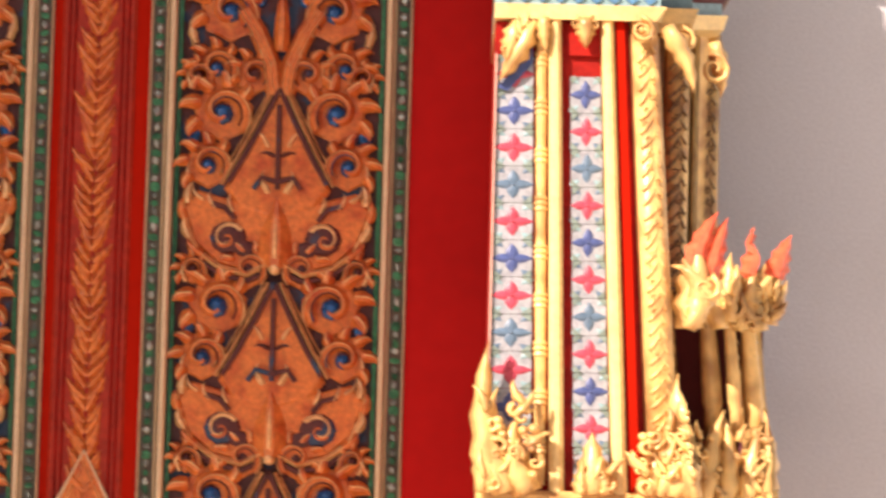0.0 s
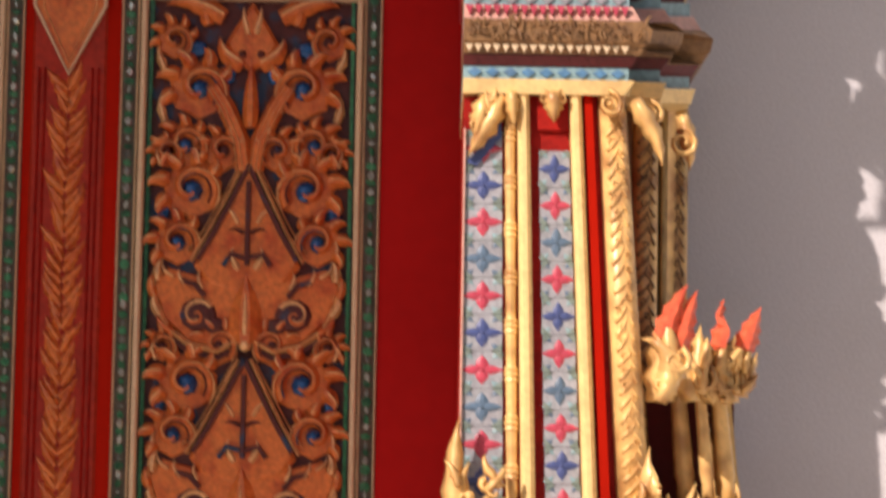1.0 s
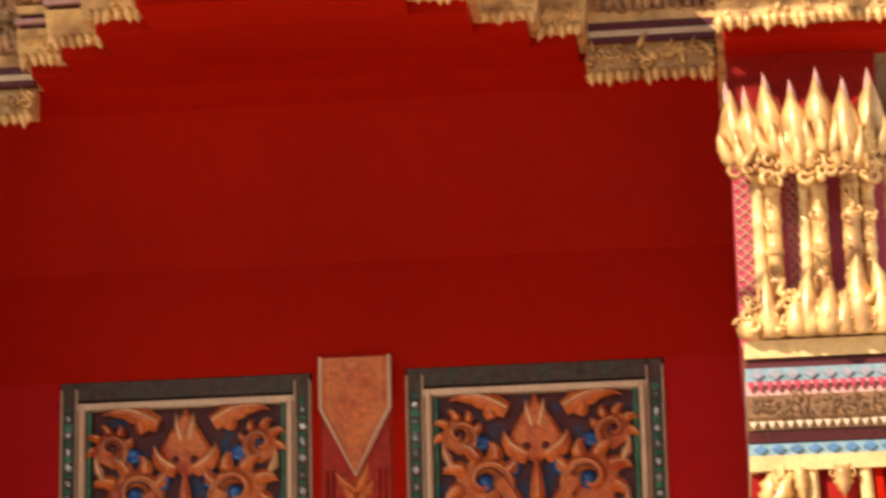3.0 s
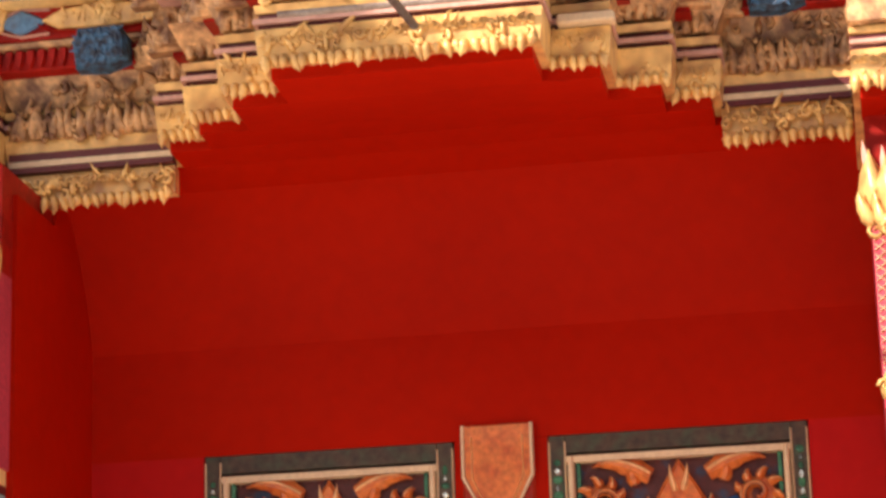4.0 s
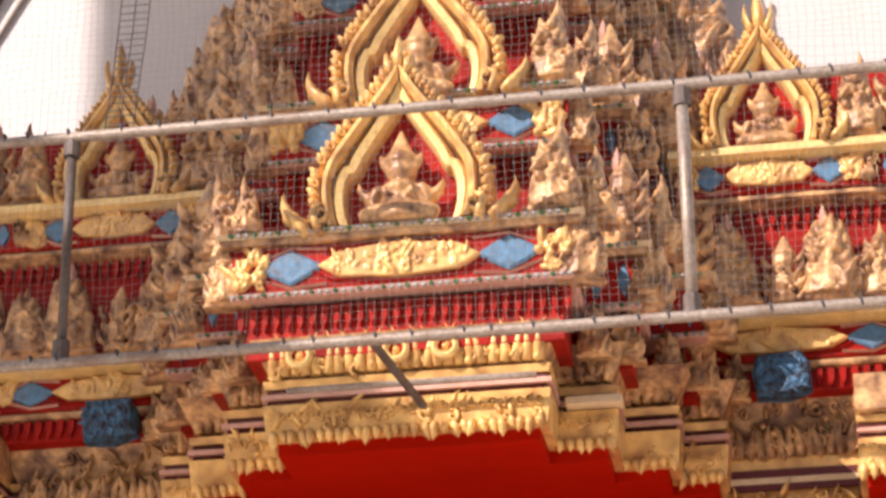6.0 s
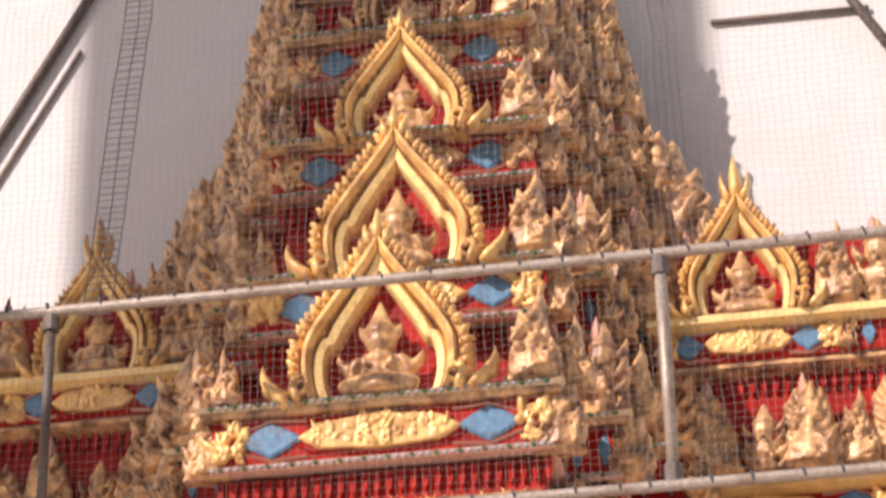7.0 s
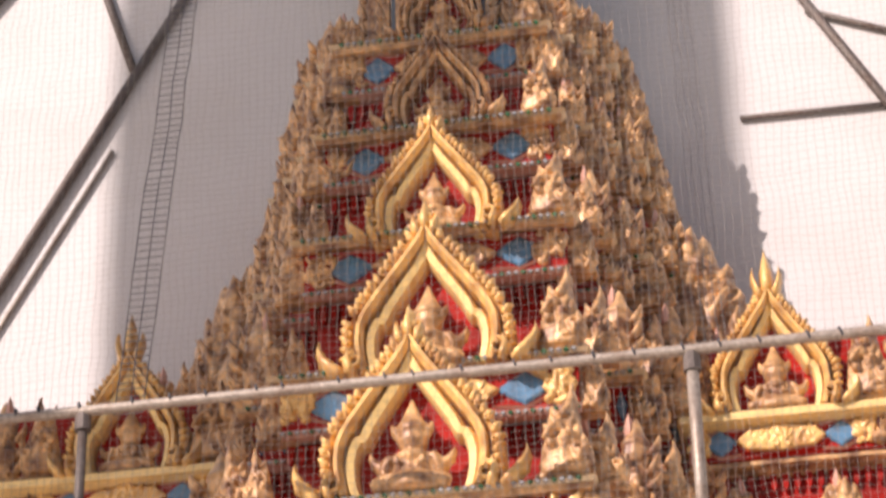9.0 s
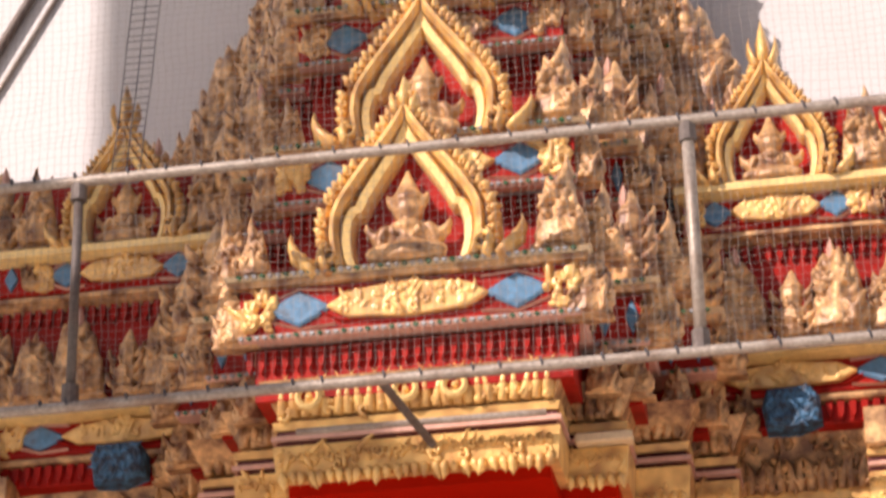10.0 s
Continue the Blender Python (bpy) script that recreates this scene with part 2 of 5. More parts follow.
# unseen block on posts, added so its edge shades the left of the portal
m = Mesh()
m.box(-8.82, -6.64, 0.6, 0.9, 8.34, 18)
m.box(-8.82, -5.97, 0.6, 0.9, 6.10, 8.34)
for x in (-8.65, -6.15):
    m.box(x - 0.1, x + 0.1, 0.6, 0.8, 0, 6.10)
tagged(part("building_upper_storey", m, WHITE), "unseen white block on posts, added to shade the left of the portal", "building", kind="structure")

# red porch: back wall with the doorway, cheeks and soffit
DOOR_Y, SOFFIT = 8.1, 3.93
m = Mesh()
m.box(-2.75, 0.40, DOOR_Y, 8.198, 3.224, 4.05)
m.box(-1.333, -1.029, DOOR_Y + 0.004, 8.198, 0, 3.224)
m.box(-2.167, -1.333, DOOR_Y + 0.05, 8.198, 0, 3.224)
m.box(-1.029, -0.195, DOOR_Y + 0.05, 8.198, 0, 3.224)
tagged(part("porch_wall", m, RED), "red painted recess wall round the doorway", "wall", kind="structure")
m = Mesh(stepped)
m.box(-2.62, 0.26, 7.19, 8.098, SOFFIT, 4.0)
m.box(C - 0.80, C + 0.80, 7.03, 7.19, SOFFIT, 4.0)
m.box(C - 0.67, C + 0.67, 6.88, 7.03, SOFFIT, 4.0)
m.box(C - 0.52, C + 0.52, 6.68, 6.88, SOFFIT, 4.0)
m.box(C - 0.36, C + 0.36, 6.48, 6.68, SOFFIT, 4.0)
tagged(part("ceiling", m, RED), "red painted soffit of the porch", "ceiling", kind="structure")
# the soffit runs down into the back wall in a wide hollow curve
m = Mesh(stepped)
COVE = [(8.099 - 0.90 * (1 - math.cos(radians(a))), SOFFIT - 0.002 - 0.66 * (1 - math.sin(radians(a)))) for a in range(0, 91, 3)]
m.grid([[(x, y, z) for y, z in COVE] for x in (-2.76, 0.34)], False)
m.grid([[(x, y + 0.02, z + 0.02) for y, z in COVE] for x in (-2.76, 0.34)], False)
tagged(part("ceiling_cove", m, RED, smooth=True), "red painted hollow curve between soffit and wall", "ceiling", kind="structure")
for x0, x1 in ((0.10, 0.36), (-2.78, -2.55)):
    m = Mesh()
    m.grid([[(x, y, z) for y, z in ((7.32, 0), (8.098, 0), (8.098, SOFFIT + 0.14), (7.70, SOFFIT + 0.14), (7.70, SOFFIT), (7.32, SOFFIT))] for x in (x0, x1)])
    tagged(part("porch_cheek", m, RED), "red painted side wall of the porch", "wall", kind="structure")
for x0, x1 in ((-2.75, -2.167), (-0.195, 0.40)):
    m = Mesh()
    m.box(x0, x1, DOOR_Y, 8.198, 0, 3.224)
    tagged(part("door_jamb", m, CRIMSON), "crimson wall beside the carved door", "wall", kind="structure")


# ---- doors ----
# dark lines and eyes laid along the carving, one mesh for each leaf
LINES = []


def leaf_lobe(wood, pale, x, z, r, hand, turn=0.0):
    """A broad rolled leaf: a lobed ground, a fat crescent round a dark eye, a pale edge and pointed lobes on its back."""
    y = DOOR_Y + 0.012
    wood.poly([(x + r * (0.98 + 0.14 * (i % 2)) * math.sin(i * 0.449), z + r * (0.98 + 0.14 * (i % 2)) * math.cos(i * 0.449)) for i in range(14)], y + 0.004, y + 0.018, 0.05)
    wood.scroll(x, y, z, r * 0.90, 0.95, 0.62 * r, turn - 150 * hand, hand, 0.026, 14)
    pale.scroll(x, y - 0.010, z, r * 1.14, 0.75, 0.11 * r, turn - 150 * hand, hand, 0.016, 14)
    LINES[-1].scroll(x, y - 0.020, z, r * 0.80, 0.8, 0.09 * r, turn - 150 * hand, hand, 0.006, 12)
    LINES[-1].dome(x, y - 0.002, z, r * 0.36, 0.012, 8)
    for a, l in ((-75, 0.62), (-35, 0.75), (5, 0.85), (45, 0.9), (88, 0.8)):
        q = turn + a * hand
        wood.flame(x + r * 0.90 * math.sin(radians(q)), y, z + r * 0.90 * math.cos(radians(q)), q + 30 * hand, r * l, r * 0.60, 62 * hand, 0.026, n=6, notch=0.06)
        pale.flame(x + r * 0.98 * math.sin(radians(q)), y - 0.014, z + r * 0.98 * math.cos(radians(q)), q + 24 * hand, r * l * 0.85, r * 0.15, 62 * hand, 0.014, n=5, notch=0)


def carved_unit(wood, pale, blue, x, z, h, w):
    """One storey of the carved vine: a boat of leaves, a pointed bud on it and rolled leaves beside the bud."""
    y = DOOR_Y + 0.012
    X = lambda s, u: x + s * u * w
    Z = lambda v: z + v * h
    line = [(-0.0085, 0), (-0.006, 0.012), (0.006, 0.012), (0.0085, 0)]
    # the bud, its two halves as one shield
    wood.poly([(x, Z(0.99)), (X(1, 0.20), Z(0.80)), (X(1, 0.40), Z(0.60)), (X(1, 0.54), Z(0.46)), (X(1, 0.40), Z(0.36)), (x, Z(0.30)), (X(-1, 0.40), Z(0.36)), (X(-1, 0.54), Z(0.46)), (X(-1, 0.40), Z(0.60)), (X(-1, 0.20), Z(0.80))], y - 0.016, y + 0.018, 0.05)
    for s in (1, -1):
        LINES[-1].sweep([(X(s, 0.0), Z(0.985)), (X(s, 0.17), Z(0.80)), (X(s, 0.34), Z(0.63)), (X(s, 0.50), Z(0.49))], y - 0.016, line)
        pale.sweep([(X(s, 0.06), Z(0.985)), (X(s, 0.23), Z(0.80)), (X(s, 0.40), Z(0.63)), (X(s, 0.57), Z(0.48))], y - 0.014, [(-0.007, 0), (0, 0.016), (0.007, 0)])
        pale.sweep([(X(s, 0.12), Z(0.96)), (X(s, 0.28), Z(0.80)), (X(s, 0.44), Z(0.65)), (X(s, 0.60), Z(0.53))], y - 0.006, [(-0.004, 0), (0, 0.014), (0.004, 0)])
        # veins inside the bud
        LINES[-1].flame(X(s, 0.03), y - 0.014, Z(0.63), 60 * s, 0.09 * h, 0.05 * w, 90 * s, 0.010, n=6, notch=0)
        LINES[-1].sweep([(X(s, 0.02), Z(0.50)), (X(s, 0.16), Z(0.52)), (X(s, 0.24), Z(0.46))], y - 0.018, line)
        pale.flame(X(s, 0.08), y - 0.016, Z(0.44), 34 * s, 0.13 * h, 0.07 * w, -80 * s, 0.010, n=6, notch=0)
        pale.flame(X(s, 0.10), y - 0.016, Z(0.68), 24 * s, 0.10 * h, 0.05 * w, 60 * s, 0.010, n=6, notch=0)
        # rolled leaves with blue eyes
        leaf_lobe(wood, pale, X(s, 0.58), Z(0.86), 0.28 * w, s, 20 * s)
        leaf_lobe(wood, pale, X(s, 0.71), Z(0.585), 0.225 * w, s, 30 * s)
        leaf_lobe(wood, pale, X(s, 0.27), Z(1.06), 0.19 * w, s, 10 * s)
        leaf_lobe(wood, pale, X(s, 0.84), Z(1.05), 0.14 * w, s, 30 * s)
        blue.dome(X(s, 0.58), y + 0.004, Z(0.85), 0.115 * w, 0.028)
        blue.dome(X(s, 0.71), y + 0.004, Z(0.575), 0.085 * w, 0.026)
        blue.dome(X(s, 0.88), y + 0.012, Z(0.745), 0.075 * w, 0.010, squash=1.6)
        blue.dome(X(s, 0.36), y + 0.012, Z(0.93), 0.06 * w, 0.012, squash=1.5)
        # the boat of leaves
        wood.poly([(X(s, 0.0), Z(0.06)), (X(s, 0.30), Z(0.035)), (X(s, 0.58), Z(0.07)), (X(s, 0.82), Z(0.18)), (X(s, 0.95), Z(0.36)), (X(s, 0.80), Z(0.45)), (X(s, 0.52), Z(0.41)), (X(s, 0.28), Z(0.37)), (X(s, 0.0), Z(0.33))], y - 0.010, y + 0.018, 0.03)
        rim = [(X(s, 0.96), Z(0.38)), (X(s, 0.90), Z(0.24)), (X(s, 0.78), Z(0.13)), (X(s, 0.56), Z(0.05)), (X(s, 0.28), Z(0.02)), (X(s, 0.06), Z(0.08))]
        pale.sweep(rim, y - 0.006, [(-0.010, 0), (0, 0.022), (0.010, 0)])
        LINES[-1].sweep([(p[0], p[1] - 0.022) for p in rim], y + 0.004, [(-0.010, 0), (-0.006, 0.014), (0.006, 0.014), (0.010, 0)])
        LINES[-1].dome(X(s, 0.48), y - 0.011, Z(0.205), 0.19 * w, 0.010, 10, 0.9)
        LINES[-1].dome(X(s, 0.31), y - 0.011, Z(0.15), 0.11 * w, 0.010, 8, 0.8)
        pale.scroll(X(s, 0.50), y - 0.012, Z(0.20), 0.17 * w, 0.75, 0.07 * w, -60 * s, s, 0.014, 12)
        wood.scroll(X(s, 0.50), y - 0.012, Z(0.20), 0.09 * w, 0.8, 0.08 * w, 120 * s, s, 0.014, 10)
        for i, (u, v, a) in enumerate(((0.93, 0.30, 20), (0.86, 0.20, 36), (0.74, 0.115, 60), (0.90, 0.38, 4))):
            (pale if i % 2 else wood).flame(X(s, u), y - 0.006, Z(v), a * s, 0.12 * h, 0.11 * w, -70 * s, 0.022, n=6, notch=0.08)
        for u, v, a in ((0.62, 0.36, 40), (0.44, 0.34, 30), (0.74, 0.40, 60)):
            pale.flame(X(s, u), y - 0.012, Z(v), a * s, 0.10 * h, 0.045 * w, -90 * s, 0.014, n=6, notch=0)
        LINES[-1].sweep([(X(s, 0.66), Z(0.38)), (X(s, 0.52), Z(0.36)), (X(s, 0.42), Z(0.30))], y - 0.014, line)
        for v, a in ((0.50, 10), (0.98, 24), (0.06, 150)):
            pale.flame(X(s, 0.90), y, Z(v), a * s, 0.10 * h, 0.065 * w, -60 * s, 0.018, n=5)
    wood.flame(x, y - 0.012, Z(0.06), 0, 0.36 * h, 0.36 * w, 0, 0.030, notch=0.05)
    pale.flame(x, y - 0.034, Z(0.10), 0, 0.22 * h, 0.08 * w, 0, 0.014, notch=0)
    LINES[-1].sweep([(x, Z(0.46)), (x, Z(0.90))], y - 0.018, line)
    pale.dome(x, y - 0.02, Z(0.05), 0.07 * w, 0.022)


def door_leaf(name, mid):
    leaf = thing(name, "tall carved red and gold door leaf, closed, with a glass mosaic border", "door", "structure", at=(mid, DOOR_Y, 0))
    m = Mesh()
    m.box(mid - 0.415, mid + 0.415, DOOR_Y + 0.03, DOOR_Y + 0.049, 0.12, 3.22)
    part("board", m, WOOD_DARK, leaf)
    # mosaic bed and cream moulding, each piece of the frame by itself
    for s in (-1, 1):
        m = Mesh()
        a, b = sorted((mid + s * 0.360, mid + s * 0.412))
        m.box(a, b, DOOR_Y - 0.003, DOOR_Y + 0.03, 0.15, 3.222, 0.002)
        part("mosaic_bed", m, BED, leaf)
        m = Mesh()
        x = mid + s * 0.343
        m.sweep([(x, 0.2), (x, 3.150)], DOOR_Y + 0.03, [(-0.0115, 0), (-0.010, 0.036), (-0.004, 0.046), (0.004, 0.046), (0.010, 0.036), (0.0115, 0)])
        part("moulding", m, CREAM, leaf)
        m = Mesh()
        x = mid + s * 0.390
        for dx in (-0.025, 0.025):
            m.sweep([(x + dx - s * 0.004, 0.2), (x + dx - s * 0.004, 3.2)], DOOR_Y - 0.002, [(-0.004, 0), (0, 0.008), (0.004, 0)])
        part("bead", m, CREAM, leaf)
        m = Mesh()
        x = mid + s * 0.320
        m.box(x - 0.006, x + 0.006, DOOR_Y + 0.008, DOOR_Y + 0.03, 0.2, 3.13)
        part("green_strip", m, GREEN, leaf)
    m = Mesh()
    m.sweep([(mid - 0.358, 3.142), (mid + 0.358, 3.142)], DOOR_Y + 0.03, [(-0.0115, 0), (-0.010, 0.038), (0.010, 0.038), (0.0115, 0)])
    part("moulding", m, CREAM, leaf)
    m = Mesh()
    m.box(mid - 0.36, mid + 0.36, DOOR_Y - 0.003, DOOR_Y + 0.03, 3.162, 3.222, 0.002)
    part("top_rail", m, BED, leaf, "dark brown top rail")
    wood, pale, blue = Mesh(), Mesh(), Mesh()
    LINES.append(Mesh())
    w = 0.312
    for z, h in ((0.22, 0.59), (0.81, 0.59), (1.405, 0.59), (2.0, 0.61)):
        carved_unit(wood, pale, blue, mid, z, h, w)
    # crown of the foliage under the top rail
    y = DOOR_Y + 0.012
    for s in (1, -1):
        stem = [(mid + s * 0.015, 2.58), (mid + s * 0.03, 2.68), (mid + s * 0.075, 2.78), (mid + s * 0.12, 2.85)]
        wood.sweep(stem, y, [(-0.030, 0), (-0.016, 0.026), (0.016, 0.026), (0.030, 0)])
        for d in (-0.014, 0.004, 0.020):
            pale.sweep([(p[0] + s * d, p[1]) for p in stem], y - 0.022, [(-0.003, 0), (0, 0.008), (0.003, 0)])
        leaf_lobe(wood, pale, mid + s * 0.165, 2.845, 0.088, s, 10 * s)
        blue.dome(mid + s * 0.165, y + 0.002, 2.842, 0.032, 0.028)
        leaf_lobe(wood, pale, mid + s * 0.205, 2.665, 0.066, s, 30 * s)
        blue.dome(mid + s * 0.205, y + 0.002, 2.66, 0.025, 0.026)
        leaf_lobe(wood, pale, mid + s * 0.245, 3.00, 0.056, s, 0)
        blue.dome(mid + s * 0.175, y + 0.006, 2.975, 0.034, 0.014, squash=0.8)
        blue.dome(mid + s * 0.075, y + 0.006, 2.895, 0.026, 0.014, squash=1.4)
        wood.flame(mid + s * 0.09, y, 3.075, 62 * s, 0.20, 0.072, 62 * s, 0.024, notch=0.16)
        wood.flame(mid + s * 0.14, y, 3.05, 20 * s, 0.08, 0.045, -60 * s, 0.02, notch=0.1)
        pale.flame(mid + s * 0.09, y - 0.014, 3.082, 60 * s, 0.17, 0.018, 62 * s, 0.016, notch=0)
        for v, a in ((2.74, 20), (2.90, 28)):
            pale.flame(mid + s * 0.272, y, v, a * s, 0.09, 0.034, -55 * s, 0.018, n=5)
        wood.flame(mid + s * 0.025, y, 2.925, 62 * s, 0.12, 0.075, -70 * s, 0.026, notch=0.08)
        pale.flame(mid + s * 0.03, y - 0.016, 2.93, 60 * s, 0.11, 0.02, -70 * s, 0.014, notch=0)
        LINES[-1].dome(mid + s * 0.03, y - 0.018, 2.955, 0.014, 0.010, 7)
    wood.poly([(mid, 3.125), (mid + 0.05, 3.05), (mid + 0.085, 2.99), (mid + 0.05, 2.93), (mid, 2.90), (mid - 0.05, 2.93), (mid - 0.085, 2.99), (mid - 0.05, 3.05)], y - 0.018, y + 0.018, 0.08)
    for s in (-1, 1):
        pale.flame(mid + s * 0.012, y - 0.018, 3.02, 16 * s, 0.09, 0.02, -20 * s, 0.012, notch=0)
    wood.flame(mid, y - 0.01, 2.72, 0, 0.22, 0.05, 0, 0.03, notch=0)
    part("carved_foliage", wood, WOOD, leaf, "carved orange-brown wooden scrolls and leaves")
    part("gilded_foliage", pale, WOOD_PALE, leaf, "pale gilded edges of the carving")
    part("dark_outline", LINES[-1], WOOD_DARK, leaf, "dark red outlines of the carving")
    part("glass_inlay", blue, BLUE, leaf, "blue glass inlay")
    # mosaic chips, each an object that shares one mesh
    chip, leafy = Mesh(), Mesh()
    chip.poly([(-0.012, 0), (0, -0.017), (0.012, 0), (0, 0.017)], -0.006, 0.0, 0.12)
    leafy.poly([(-0.014, -0.008), (0, -0.016), (0.014, -0.008), (0.014, 0.008), (0, 0.016), (-0.014, 0.008)], -0.004, 0.0, 0.1)
    green, mirror = leafy.data("green_chip", GREEN), chip.data("mirror_chip", MIRROR)
    for s in (-1, 1):
        z, i = 3.13, 0
        while z > 1.16:
            ob = part("mosaic_chip", mirror if i % 2 else green, None, leaf)
            ob.matrix_basis = pose(mid + s * 0.386, DOOR_Y - 0.004, z + random.uniform(-0.003, 0.003), 0, random.uniform(-20, 20), 0) @ Matrix.Diagonal((random.uniform(0.6, 1.15), 1, random.uniform(0.6, 1.15), 1))
            z, i = z - 0.0265, i + 1
    return leaf


door_leaf("door_1", -0.612)
door_leaf("door_2", -1.750)

# astragal between the leaves: flat sides, a carved herringbone rib and a pointed plaque at top and middle
AX = -1.190
rib = thing("door_astragal", "carved red-brown herringbone rib between the door leaves", "door trim", "structure", at=(AX, DOOR_Y, 0))
m = Mesh()
m.box(AX - 0.118, AX + 0.118, DOOR_Y - 0.006, DOOR_Y + 0.049, 0.12, 3.262, 0.008)
part("backing", m, WOOD_RED, rib)
for s in (-1, 1):
    m = Mesh()
    m.flame(0, 0, 0, 40 * s, 0.095, 0.040, -30 * s, 0.018, n=7, fat=0.3, notch=0.3)
    d = m.data("carved_leaf", WOOD)
    for i in range(60):
        ob = part("carved_leaf", d, None, rib)
        q = random.uniform(0.8, 1.15)
        ob.matrix_basis = pose(AX + s * 0.003 + random.uniform(-0.004, 0.004), DOOR_Y - 0.006, 2.83 - i * 0.036, 0, random.uniform(-13, 13), 0) @ Matrix.Diagonal((q, random.uniform(0.7, 1.2), q, 1))
m = Mesh()
for s in (-1, 1):
    for dx in (0.075, 0.094):
        m.sweep([(AX + s * dx, 0.2), (AX + s * dx, 2.9)], DOOR_Y - 0.005, [(-0.005, 0), (0, 0.010), (0.005, 0)])
part("bead", m, RED_TRIM, rib)
for z0, z1, up in ((2.880, 3.268, False), (1.04, 1.445, True)):
    k = 0.058
    if up:
        pts = [(AX - 0.112, z0), (AX + 0.112, z0), (AX + 0.112, z1 - 0.22), (AX, z1), (AX - 0.112, z1 - 0.22)]
    else:
        pts = [(AX - 0.112, z1), (AX - 0.112, z0 + 0.22), (AX, z0), (AX + 0.112, z0 + 0.22), (AX + 0.112, z1)]
    m = Mesh()
    m.poly(pts, DOOR_Y - 0.020, DOOR_Y - 0.006, 0.01)
    plaque = part("plaque", m, WOOD, rib, "pointed wooden plaque")
    m = Mesh()
    m.sweep(pts[1:] + pts[:1] if up else pts, DOOR_Y - 0.018, [(-0.007, 0), (-0.003, 0.012), (0.003, 0.012), (0.007, 0)])
    part("edge_bead", m, CREAM, plaque)
    m = Mesh()
    inner = [(AX + (p[0] - AX) * 0.74, (p[1] - (z0 + z1) / 2) * 0.80 + (z0 + z1) / 2) for p in (pts[1:] + pts[:1] if up else pts)]
    m.sweep(inner, DOOR_Y - 0.018, [(-0.004, 0), (0, 0.007), (0.004, 0)])
    part("inner_bead", m, WOOD_PALE, plaque)


